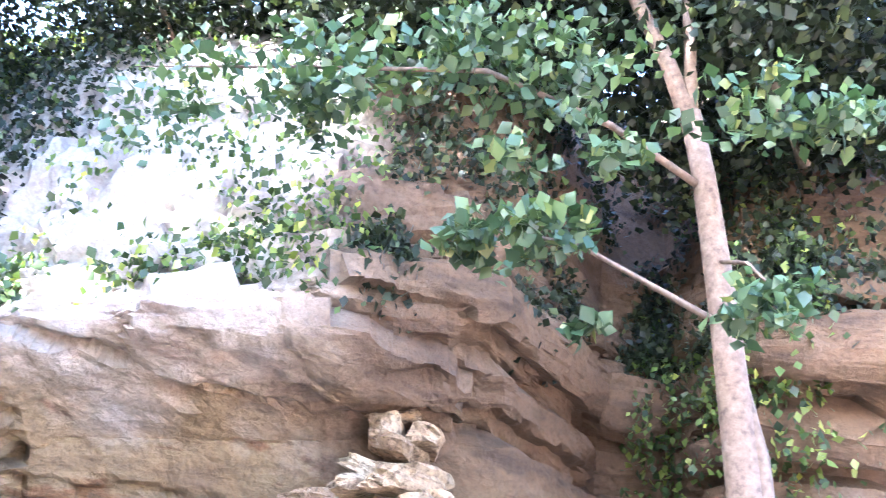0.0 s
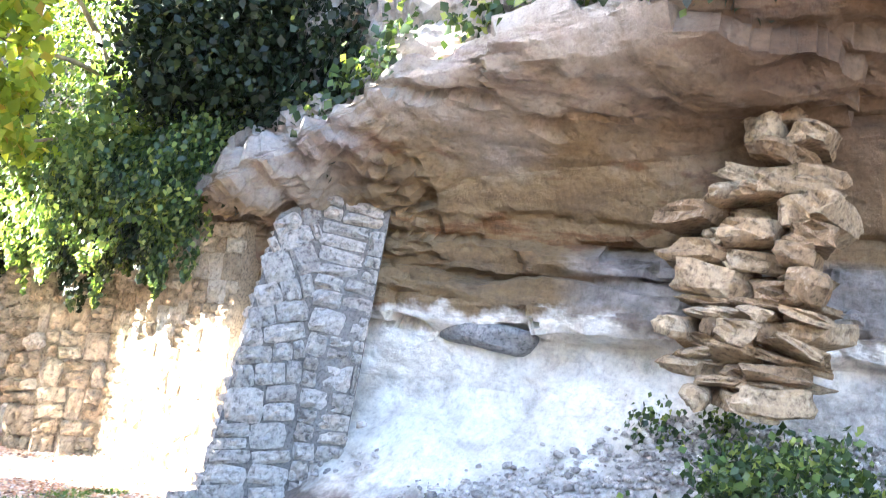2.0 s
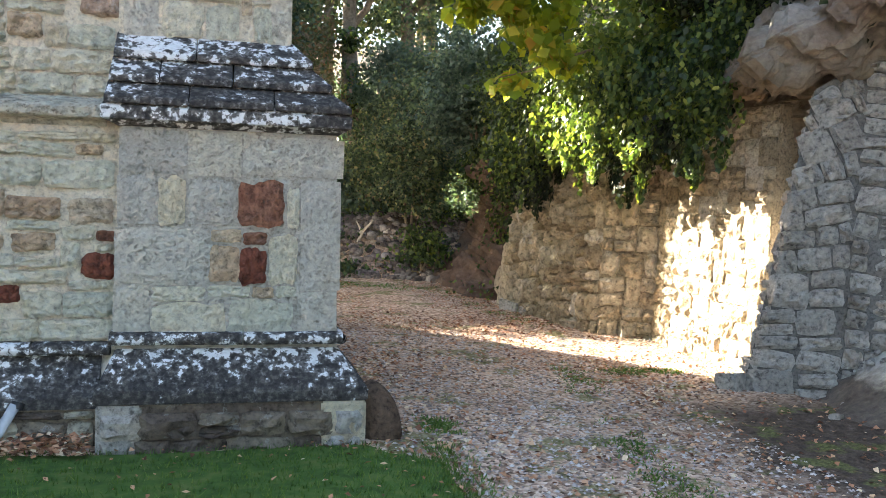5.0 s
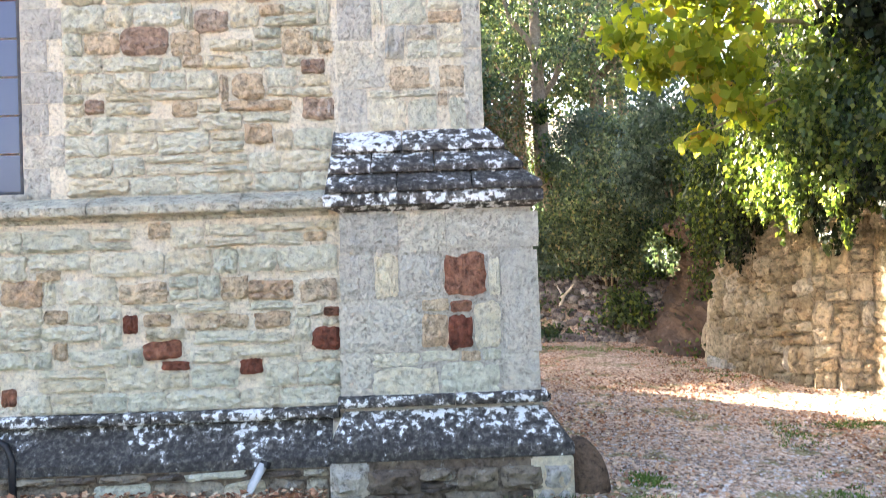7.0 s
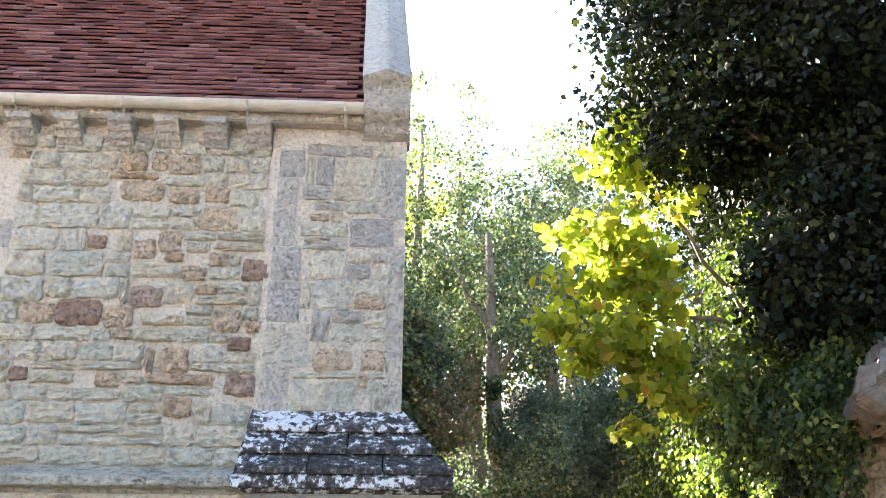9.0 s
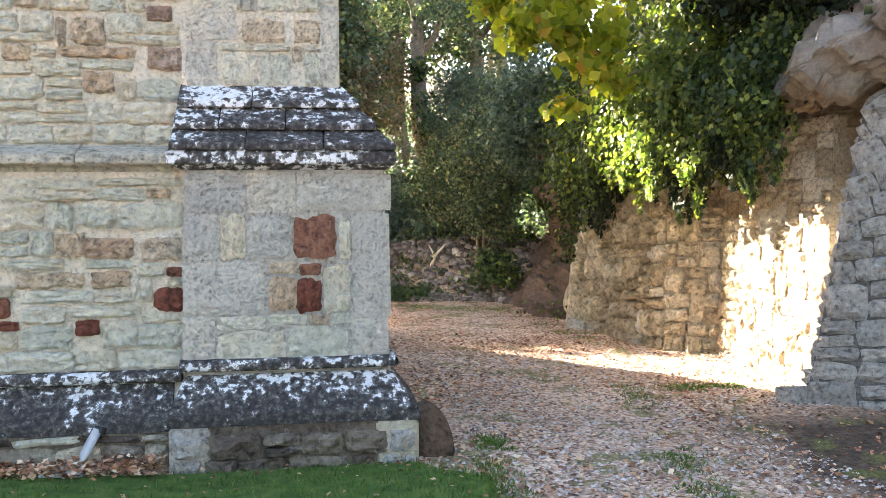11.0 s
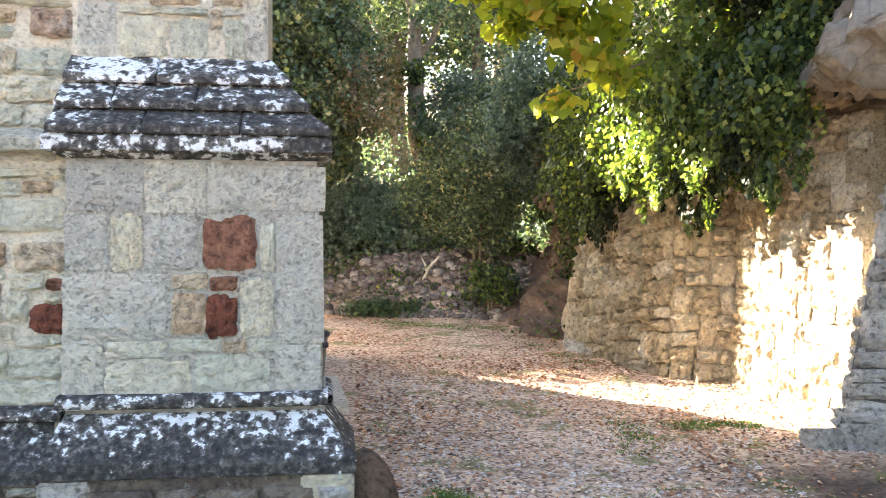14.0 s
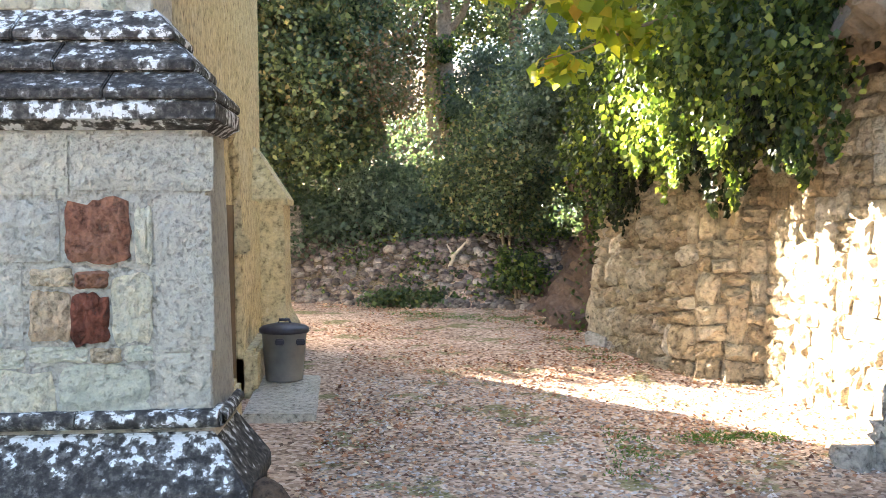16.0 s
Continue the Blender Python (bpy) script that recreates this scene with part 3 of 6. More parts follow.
def axis(lo, hi, step, far):
    inner = np.arange(lo, hi + 1e-6, step)
    grow = np.cumsum(step * 1.35 ** np.arange(1, 19))
    return np.concatenate([lo - grow[::-1], inner, hi + grow])


gx, gy = axis(-6, 8, 0.14, 0), axis(-8, 16, 0.14, 0)
GX, GY = np.meshgrid(gx, gy)
GZ = ground_z(GX, GY) + rng.normal(size=GX.shape) * 0.006
gv = np.stack([GX, GY, GZ], -1).reshape(-1, 3)
W = len(gx)
gi = (np.arange(len(gy) - 1)[:, None] * W + np.arange(W - 1)[None, :]).ravel()
gf = np.stack([gi, gi + 1, gi + W + 1, gi + W], 1)
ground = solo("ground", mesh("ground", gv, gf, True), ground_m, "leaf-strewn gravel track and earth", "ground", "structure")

def bisect(levels, value):
    return sum(1 for v_ in levels if v_ <= value)


# ---- cliff ----
CY = [-14.0, -9.0, -5.5, -4.9, -4.0, -3.2, -2.0, -1.0, 0.0, 0.8, 1.4, 1.8, 3.2, 4.1, 5.3, 5.9, 6.4, 7.4, 9.0, 11.0, 14.0, 20.0]
CB = [8.4, 8.0, 7.7, 9.2, 9.0, 6.95, 6.35, 5.95, 5.5, 5.2, 5.0, 4.62, 4.50, 4.30, 3.86, 3.72, 4.15, 4.40, 4.1, 4.3, 5.4, 7.5]     # back wall
CL = [7.0, 6.6, 6.4, 8.4, 8.0, 5.65, 5.05, 4.72, 4.45, 4.24, 4.02, 4.05, 4.08, 3.95, 3.65, 3.55, 3.85, 4.20, 4.2, 4.5, 5.6, 7.8]    # lip
CZ = [4.6, 4.6, 4.5, 4.6, 4.6, 4.4, 4.15, 3.85, 3.65, 3.1, 2.78, 2.6, 2.5, 2.3, 2.2, 2.2, 2.3, 2.3, 2.3, 2.2, 2.2, 2.2]          # its height
CS = [1, 1, 1, 1, 1, 1, 1, 1, 1, 0.7, 0.25, 0, 0, 0, 0, 0, 0.3, 0.8, 0.7, 0.9, 1.0, 1.0]                                        # scree
ys = np.concatenate([np.arange(-14, -6, 0.25), np.arange(-6, 2.4, 0.05), np.arange(2.4, 6.5, 0.075), np.arange(6.5, 20.01, 0.2)])
b, l, zl, sc = (np.interp(ys, CY, k) for k in (CB, CL, CZ, CS))
f = (zl - 1.9) / 1.75
KX, KZ = [], []


def knot(x, z):
    KX.append(x)
    KZ.append((zl + z - 3.66 if z > 3.66 else 1.9 + f * (z - 1.9) if z > 1.9 else z) + 0 * b)


for back_off, z in ((-1.9, -0.25), (-1.3, 0.05), (-0.72, 0.45), (-0.22, 0.84), (-0.06, 1.02), (0.03, 1.14), (0.06, 1.30), (0.10, 1.62), (-0.20, 1.70), (-0.27, 1.84), (-0.22, 2.02), (0.10, 2.10), (0.12, 2.26)):
    knot(b + back_off * sc + 0.03, z)
for mix, z in ((0.02, 2.62), (0.14, 2.98), (0.48, 3.26), (0.84, 3.40), (0.97, 3.46)):
    knot(b * (1 - mix) + l * mix, z)
for off, z in ((-0.02, 3.50), (0.0, 3.66), (0.28, 3.74), (0.22, 4.02), (0.5, 4.2), (0.62, 5.0), (1.3, 6.6), (2.6, 8.6), (5.0, 10.2), (14.0, 11.6)):
    knot(l + off, z)
ku = np.linspace(0, 1, len(KX))
uu = np.linspace(0, 1, 250)
CX = np.array([np.interp(uu, ku, [k[i] for k in KX]) for i in range(len(ys))])
CZZ = np.array([np.interp(uu, ku, [k[i] for k in KZ]) for i in range(len(ys))])
PB = np.stack([CX, np.repeat(ys[:, None], len(uu), 1), CZZ], -1)
du, dv = np.gradient(PB, axis=1), np.gradient(PB, axis=0)
NB = np.cross(du, dv)
NB /= np.linalg.norm(NB, axis=2, keepdims=True) + 1e-9
NB *= np.where(NB[..., :1] > 0, -1, 1)          # outwards, to the open side
NB[..., 2] = np.where((CZZ > 2.0) & (CX < b[:, None] - 0.05) & (CZZ < zl[:, None]), -np.abs(NB[..., 2]), NB[..., 2])
BED_Z = [1.62, 1.86, 2.10, 2.40, 2.62, 3.45, 3.66, 3.95, 4.15, 4.55, 4.80, 5.4, 6.2]      # bed joints, from below
BED_OUT = [0.0, -0.02, 0.06, 0.17, 0.04, 0.10, 0.02, 0.16, 0.0, 0.14, 0.02, 0.16, 0.05, 0.1]
BED_JOINTS = [0, 1, 1, 1, 1, 0, 1, 1, 1, 1, 1, 1, 1, 1]
cv = []
for i, y in enumerate(ys):
    for j in range(len(uu)):
        x, z = CX[i, j], CZZ[i, j]
        lump = noise.fractal(Vector((x, y, z * 1.4)) * 0.7, 1.0, 2.0, 4)
        amp = 0.35 if 1.6 < y < 6.0 and z < 2.4 else 1.0
        hard = 0.0 if z < 1.15 else 1.0 if z > 1.6 else (z - 1.15) / 0.45
        grain_d = noise.fractal(Vector((x * 3.2, y * 3.2, z * 6)), 0.8, 2.1, 4)
        # level beds, each with its own set-back, broken by upright joints and by ragged open seams
        zb_ = z + 0.07 * noise.noise(Vector((y * 0.55, 0.3, 2.0))) + 0.035 * noise.fractal(Vector((y * 2.2, x * 2.2, z)), 0.9, 2.0, 3)
        q_ = bisect(BED_Z, zb_)
        into = zb_ - BED_Z[q_ - 1] if q_ else 1.0
        joint = y * 0.9 + 3.7 * noise.cell(Vector((q_ + 0.5, 0.5, 0.5))) + 0.10 * grain_d
        blk = math.floor(joint)
        step = BED_OUT[q_] + 0.10 * noise.noise(Vector((q_ * 5.3 + 0.4, y * 0.6, x * 0.6))) + 0.09 * (noise.cell(Vector((q_ + 0.5, blk + 0.5, 3.5))) if BED_JOINTS[q_] else 0.0)
        ragged = noise.fractal(Vector((y * 1.3, x * 1.3, q_ * 3.1)), 0.9, 2.0, 3)
        seam = max(0.0, 1 - into / 0.07) * max(0.0, min(1.0, 0.35 + 2.2 * ragged))
        split = max(0.0, 1 - abs(joint - round(joint)) * 14) * max(0.0, noise.noise(Vector((q_ * 2.7, blk * 1.9, 0.4)))) * BED_JOINTS[q_]
        craggy = 0.0
        if z > 2.3 and 0.2 < y < 1.9:
            craggy = -0.30 * abs(noise.fractal(Vector((x * 1.9, y * 1.9, z * 2.8)), 0.9, 2.1, 5)) + 0.05
        if y > 6.0 and z < 2.6:
            craggy = 0.06 - 0.34 * abs(noise.fractal(Vector((x * 1.3, y * 1.3, z * 1.9)), 0.9, 2.1, 5))
        pit = max(0.0, noise.noise(Vector((x * 1.7, y * 1.7 + 4, z * 2.6))) - 0.42)
        d = amp * (hard * (step - 0.13 * seam - 0.12 * split - 0.5 * pit) + 0.11 * lump + craggy + (0.05 if z > 2.5 and y > 0.4 else 0.032 if z > 1.0 else 0.02) * grain_d + 0.04)
        cv.append(tuple(PB[i, j] + NB[i, j] * d))
M = len(uu)
cf = [(i * M + j, i * M + j + 1, (i + 1) * M + j + 1, (i + 1) * M + j) for i in range(len(ys) - 1) for j in range(M - 1)]
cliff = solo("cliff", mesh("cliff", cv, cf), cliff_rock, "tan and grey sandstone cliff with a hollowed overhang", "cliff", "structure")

# ---- chapel ----
SK = 0.064


def sk(p):
    x, y, z = p
    return (x - SK * max(0.0, y - 0.3), y, z)


def skg(geo):
    return [sk(p) for p in geo[0]], geo[1]


chapel = thing("chapel", (0, 0, 0), "small rubble-stone chapel with red clay roof and corner buttresses", "chapel", turn=pose(0, 0, 0, 0, -0.8, 0))
X0, YB = -9.0, 5.75          # far end of the long wall, back corner


def prism(profile, x0, x1):
    """A profile of (y, z), drawn out along x."""
    n = len(profile)
    v = [(x0, y, z) for y, z in profile] + [(x1, y, z) for y, z in profile]
    f = [(i, i + n, (i + 1) % n + n, (i + 1) % n) for i in range(n)]
    f = [q[::-1] for q in f] + [tuple(range(n))[::-1], tuple(range(n, 2 * n))]
    return v, f


# window opening, in the long wall
WX0, WX1, WZ0, WZ1 = -4.05, -2.88, 1.97, 3.6
upper = join(box(X0, WX0, 0.30, 0.75, 1.85, 4.5), box(WX1, 0.10, 0.30, 0.75, 1.85, 4.5), box(WX0, WX1, 0.30, 0.75, 1.85, WZ0), box(WX0, WX1, 0.30, 0.75, WZ1, 4.5))
wall_low = part("wall", mesh("wall", *prism([(-0.02, -0.35), (-0.02, 0.22), (0.14, 0.48), (0.14, 1.86), (0.75, 1.86), (0.75, -0.35)], X0, -0.5)), mortar_mat, chapel, "pale rubble wall with wide mortar joints", True)
wall_up = part("wall", mesh("wall", *upper), mortar_mat, chapel, "pale rubble wall with wide mortar joints", True)
gable_pts = [(0.3, -0.35), (YB, -0.35), (YB, 4.5), (3.0, 7.75), (0.3, 4.5)]
gv_ = [sk((x, y, z)) for x in (-0.35, 0.10) for y, z in gable_pts]
gable = part("gable_wall", mesh("gable_wall", gv_, [(0, 1, 2, 3, 4)[::-1], (5, 6, 7, 8, 9)] + [(i, (i + 1) % 5, (i + 1) % 5 + 5, i + 5) for i in range(5)]), gable_mat, chapel, "ochre rendered gable wall", True)
low_gable = [part("gable_wall", mesh("gable_wall", *skg(box(-0.05, 0.17, ya, yb, -0.3, 1.55))), gable_mat, chapel, "ochre stone lower gable wall", True) for ya, yb in ((0.3, 2.2), (3.3, 5.2))]
plinth_g = [part("plinth", bevelled("plinth", skg(box(-0.05, 0.27, ya, yb, -0.3, 0.34)), 0.03), gable_mat, chapel, "mossy chamfered plinth", True) for ya, yb in ((0.3, 2.25), (3.3, 5.2))]
for bx_ in (box(X0, -0.3, YB - 0.5, YB - 0.01, -0.3, 4.5), box(X0, X0 + 0.4, 0.75, YB - 0.5, -0.3, 4.5)):
    part("wall", mesh("wall", *skg(bx_)), mortar_mat, chapel, "", True)


def rings(rs, back_y):
    """A block built of rectangles (x0, x1, y0, z), one above another."""
    v = []
    for x0, x1, y0, z in rs:
        v += [(x0, y0, z), (x1, y0, z), (x1, back_y, z), (x0, back_y, z)]
    f = [(3, 2, 1, 0)]
    for i in range(len(rs) - 1):
        for k in range(4):
            k2 = (k + 1) % 4
            f.append((i * 4 + k, i * 4 + k2, i * 4 + 4 + k2, i * 4 + 4 + k))
    n = (len(rs) - 1) * 4
    f.append((n, n + 1, n + 2, n + 3))
    return v, f


buttress = part("buttress", mesh("buttress", *rings([(-0.86, 0.57, -0.165, -0.35), (-0.86, 0.57, -0.165, 0.26), (-0.80, 0.43, 0.012, 0.54), (-0.79, 0.40, 0.012, 1.80)], 0.46)), grey_mortar, chapel, "grey dressed-stone corner buttress with red patches", True)
up_butt = part("buttress", mesh("buttress", *rings([(-0.83, 0.145, 0.272, 2.20), (-0.83, 0.145, 0.272, 4.357)], 0.6)), mortar_mat, chapel, "shallow upper stage of the buttress", True)
# sloping plinth course, black with lichen
part("plinth", bevelled("plinth", rings([(-0.885, 0.595, -0.19, 0.255), (-0.885, 0.595, -0.19, 0.325), (-0.80, 0.43, -0.012, 0.53)], 0.46), 0.008), lichen_plinth, buttress, "lichen-crusted sloping plinth stones")
part("plinth", mesh("plinth", *prism([(-0.045, 0.205), (-0.045, 0.265), (0.125, 0.47), (0.2, 0.47), (0.2, 0.205)], X0, -0.885)), lichen_plinth, wall_low, "lichen-crusted sloping plinth stones")


def roll_x(x0, x1, y, z, r, name, material, parent, label):
    """A half-round string moulding along x, in lengths with open joints."""
    x = x0
    while x < x1 - 0.02:
        w = min(float(rng.uniform(0.7, 1.1)), x1 - x)
        if x1 - x - w < 0.3:
            w = x1 - x
        prof = [(y + 0.12, z - r)] + [(y - r * math.sin(a) * 1.1, z - r * math.cos(a)) for a in np.linspace(0, math.pi, 9)] + [(y + 0.12, z + r)]
        part(name, mesh(name, *prism(prof, x + 0.003, x + w - 0.003), ), material, parent, label, parent is chapel)
        x += w


roll_x(-0.83, 0.46, -0.03, 0.59, 0.036, "moulding", lichen_dark, buttress, "black and white lichened roll moulding")
roll_x(X0, -0.835, 0.092, 0.515, 0.037, "moulding", lichen_dark, wall_low, "black and white lichened roll moulding")
side = [sk((0.45 + 0.035 * math.sin(a), y, 0.583 - 0.032 * math.cos(a))) for y in (-0.02, 0.47) for a in np.linspace(0, math.pi, 7)]
part("moulding", mesh("moulding", side, [(i, i + 1, i + 8, i + 7) for i in range(6)]), lichen_dark, buttress)
# string course on the wall and drip course with weathering on the buttress
x = X0
while x < -0.9:
    w = min(float(rng.uniform(0.6, 1.0)), -0.87 - x)
    part("string_course", bevelled("string_course", prism([(0.045, 1.80), (0.03, 1.81), (0.03, 1.855), (0.055, 1.875), (0.20, 1.925), (0.32, 1.93), (0.32, 1.76), (0.13, 1.76), (0.115, 1.785)], x + 0.003, x + w - 0.003), 0.004), lichen_string, wall_up, "grey projecting string course with lichen on top")
    x += w
part("drip_course", bevelled("drip_course", rings([(-0.80, 0.41, 0.0, 1.765), (-0.86, 0.455, -0.066, 1.795), (-0.88, 0.475, -0.086, 1.80), (-0.88, 0.475, -0.086, 1.862), (-0.86, 0.44, -0.04, 1.90)], 0.46), 0.008), lichen_dark, buttress, "dark projecting drip stone")
wz = [1.88, 2.01, 2.155, 2.31]
for k in range(3):
    t0, t1 = k / 3, (k + 1) / 3
    xl, xr0, xr1 = -0.86 + 0.01 * k, 0.45 - 0.31 * t0 + 0.022, 0.45 - 0.31 * t1 + 0.008
    cuts = [xl] + [xl + (xr1 - xl) * q for q in ((0.36, 0.74), (0.24, 0.60), (0.45,))[k]] + [None]
    for ca_, cb_ in zip(cuts[:-1], cuts[1:]):
        ea, eb = ca_ + (0.003 if ca_ > xl else 0), (cb_ - 0.003) if cb_ is not None else None
        y0_, y1_ = -0.06 + 0.33 * t0 - 0.035, -0.06 + 0.33 * t1 + 0.022
        g = rings([(ea, xr0 if eb is None else eb, y0_, wz[k]), (ea, xr0 if eb is None else eb, y0_, wz[k] + 0.036), (ea, xr1 if eb is None else eb, y1_, wz[k + 1] + 0.012)], 0.5)
        part("weathering_slab", bevelled("weathering_slab", g, 0.006), lichen_slab, buttress, "lichened sloping weathering slab")


# stones of the walls
def place(parent, cx, y, cz, w, h, material, depth=0.06, tilt=1.6):
    m = Matrix.Translation((cx, y, cz)) @ Euler((0, radians(rng.normal() * tilt), 0)).to_matrix().to_4x4() @ Matrix.Diagonal((w, depth, h, 1))
    return lay(parent, m, material)


def fill(parent, y, x0, x1, z0, z1, hs, ws, seed, taken, pick, depth, gap=0.016, wander=0.35):
    """Rough courses over a panel, leaving room for the stones that are set by hand."""
    for cx, cz, w, h in courses(x1 - x0, z1 - z0, hs, ws, seed, gap, wander):
        xa, xb, za, zb = x0 + cx - w / 2, x0 + cx + w / 2, z0 + cz - h / 2, z0 + cz + h / 2
        for tx_, tz_, tw, th in taken:
            ta, tb, tc, td = tx_ - tw / 2 - 0.008, tx_ + tw / 2 + 0.008, tz_ - th / 2 - 0.008, tz_ + th / 2 + 0.008
            ox, oz = min(xb, tb) - max(xa, ta), min(zb, td) - max(za, tc)
            if ox <= 0 or oz <= 0:
                continue
            if ox / max(xb - xa, 0.01) < oz / max(zb - za, 0.01):
                xa, xb = (xa, ta) if xa + xb < ta + tb else (tb, xb)
            else:
                za, zb = (za, tc) if za + zb < tc + td else (td, zb)
        if xb - xa > 0.055 and zb - za > 0.035:
            place(parent, (xa + xb) / 2, y, (za + zb) / 2, xb - xa, zb - za, pick(), depth * float(rng.uniform(0.75, 1.3)))


def pick_wall():
    return ashlar_mat if rng.random() < 0.95 else ochre_mat


LOW_RED = ((-2.15, 1.11, 0.1, 0.12), (-1.95, 0.94, 0.25, 0.12), (-1.87, 0.84, 0.18, 0.07), (-1.39, 0.82, 0.15, 0.11), (-0.91, 0.98, 0.18, 0.15), (-0.87, 1.15, 0.11, 0.07), (-2.93, 0.67, 0.1, 0.12))
LOW_OCHRE = ((-1.48, 1.32, 0.18, 0.15), (-1.25, 1.3, 0.29, 0.13), (-0.95, 1.29, 0.25, 0.15), (-1.95, 1.7, 0.15, 0.11), (-2.06, 1.3, 0.32, 0.14), (-2.83, 1.32, 0.27, 0.17), (-2.62, 1.17, 0.15, 0.1), (-2.6, 0.95, 0.1, 0.11), (-1.69, 1.11, 0.23, 0.11), (-1.49, 1.11, 0.18, 0.1), (-1.25, 1.11, 0.24, 0.11), (-1.98, 1.13, 0.18, 0.09), (-0.96, 1.63, 0.15, 0.07), (-2.66, 1.43, 0.16, 0.07))
UP_OCHRE = ((-1.82, 4.07, 0.21, 0.15), (-1.45, 4.05, 0.23, 0.14), (-1.73, 3.85, 0.31, 0.16), (-1.43, 3.82, 0.22, 0.13), (-1.2, 3.83, 0.18, 0.12), (-1.67, 3.41, 0.17, 0.14), (-1.46, 3.36, 0.14, 0.08), (-1.15, 3.35, 0.14, 0.11), (-1.31, 3.24, 0.18, 0.11), (-1.22, 3.13, 0.17, 0.08), (-1.79, 2.93, 0.2, 0.16), (-1.75, 2.81, 0.14, 0.09), (-1.06, 2.91, 0.2, 0.17), (-0.87, 2.87, 0.13, 0.08), (-1.39, 2.63, 0.21, 0.17), (-1.55, 2.63, 0.07, 0.17), (-1.81, 2.5, 0.17, 0.11), (-1.33, 2.32, 0.19, 0.14), (-2.63, 4.12, 0.17, 0.08))
UP_BROWN = ((-0.89, 3.27, 0.2, 0.16), (-1.62, 3.07, 0.23, 0.15), (-2.06, 2.95, 0.31, 0.19), (-0.96, 2.75, 0.16, 0.1), (-0.93, 2.47, 0.22, 0.15), (-2.4, 2.53, 0.13, 0.1), (-2.0, 3.46, 0.14, 0.1))
TOP_QUOIN = ((-0.68, 4.08, 0.19, 0.22), (-0.7, 3.87, 0.16, 0.21), (-0.71, 3.61, 0.16, 0.32), (-0.68, 3.32, 0.21, 0.25), (-0.68, 3.05, 0.23, 0.3), (-0.65, 2.74, 0.32, 0.31), (-0.71, 2.44, 0.2, 0.3), (0.1, 3.9, 0.19, 0.46), (-0.09, 3.56, 0.32, 0.22), (0.12, 3.3, 0.13, 0.29), (0.11, 2.99, 0.14, 0.32), (0.11, 2.56, 0.14, 0.54))
TOP_OCHRE = ((-0.05, 2.65, 0.18, 0.15), (-0.33, 2.65, 0.27, 0.15), (-0.12, 2.51, 0.07, 0.11), (-0.46, 3.67, 0.14, 0.06))
BUT_SLAB = ((-0.61, 1.63, 0.37, 0.25), (-0.7, 1.36, 0.21, 0.28), (-0.57, 1.05, 0.49, 0.33), (-0.72, 0.74, 0.2, 0.31), (-0.28, 1.63, 0.3, 0.26), (0.16, 1.63, 0.58, 0.23), (0.32, 1.18, 0.24, 0.65), (0.31, 0.72, 0.23, 0.28), (-0.3, 1.36, 0.26, 0.26))
BUT_STONE = ((-0.51, 1.36, 0.16, 0.27), (0.16, 1.34, 0.08, 0.23), (0.11, 1.04, 0.17, 0.29), (-0.47, 0.84, 0.3, 0.09), (-0.41, 0.69, 0.41, 0.2), (-0.01, 0.7, 0.37, 0.22))
BUT_OCHRE = ((-0.21, 1.17, 0.18, 0.08), (-0.22, 1.01, 0.18, 0.21), (-0.0, 0.85, 0.13, 0.07))
BUT_RED = ((-0.02, 1.35, 0.27, 0.26), (-0.05, 1.16, 0.14, 0.08), (-0.06, 1.0, 0.16, 0.21))
fill(wall_low, 0.14, -3.6, -0.82, 0.55, 1.76, (0.10, 0.17), (0.16, 0.48), 1, LOW_RED + LOW_OCHRE, pick_wall, 0.07)
fill(wall_up, 0.30, -2.60, -0.84, 1.94, 4.28, (0.10, 0.19), (0.16, 0.42), 2, UP_OCHRE + UP_BROWN, pick_wall, 0.07)
fill(wall_low, -0.02, -3.4, -0.9, -0.12, 0.2, (0.10, 0.18), (0.18, 0.46), 3, (), lambda: damp_mat if rng.random() < 0.6 else ashlar_mat, 0.07)
for parent, y, rows, material in ((wall_low, 0.14, LOW_RED, redstone_mat), (wall_low, 0.14, LOW_OCHRE, ochre_mat), (wall_up, 0.30, UP_OCHRE, ochre_mat), (wall_up, 0.30, UP_BROWN, brownish_mat)):
    for cx, cz, w, h in rows:
        place(parent, cx, y, cz, w - 0.012, h - 0.01, material, 0.075, 2.5)
# dressed quoins beside the window
for k in range(8):
    w = 0.27 if k % 2 else 0.17
    place(wall_up, WX1 + w / 2 + 0.004, 0.298, 1.94 + 0.21 * k + 0.10, w, 0.205, dressed_mat, 0.012, 0)
# lower buttress: large dressed slabs with a patch of red and ochre stones
for rows, material, depth in ((BUT_SLAB, dressed_mat, 0.026), (BUT_STONE, ashlar_mat, 0.04), (BUT_OCHRE, ochre_mat, 0.045), (BUT_RED, redstone_mat, 0.06)):
    for cx, cz, w, h in rows:
        place(buttress, cx, 0.012, cz, w - 0.01, h - 0.01, material, depth, 0.5)
fill(buttress, 0.012, -0.60, 0.20, 0.63, 1.74, (0.07, 0.14), (0.10, 0.25), 12, BUT_SLAB + BUT_STONE + BUT_OCHRE + BUT_RED, lambda: ashlar_mat, 0.028)
# upper buttress: quoins on both edges, rubble between
for rows, material, depth in ((TOP_QUOIN, dressed_mat, 0.022), (TOP_OCHRE, ochre_mat, 0.04)):
    for cx, cz, w, h in rows:
        cx = min(max(cx, -0.83 + w / 2), 0.145 - w / 2)
        place(up_butt, cx, 0.272, cz, w - 0.01, h - 0.01, material, depth, 0.4)
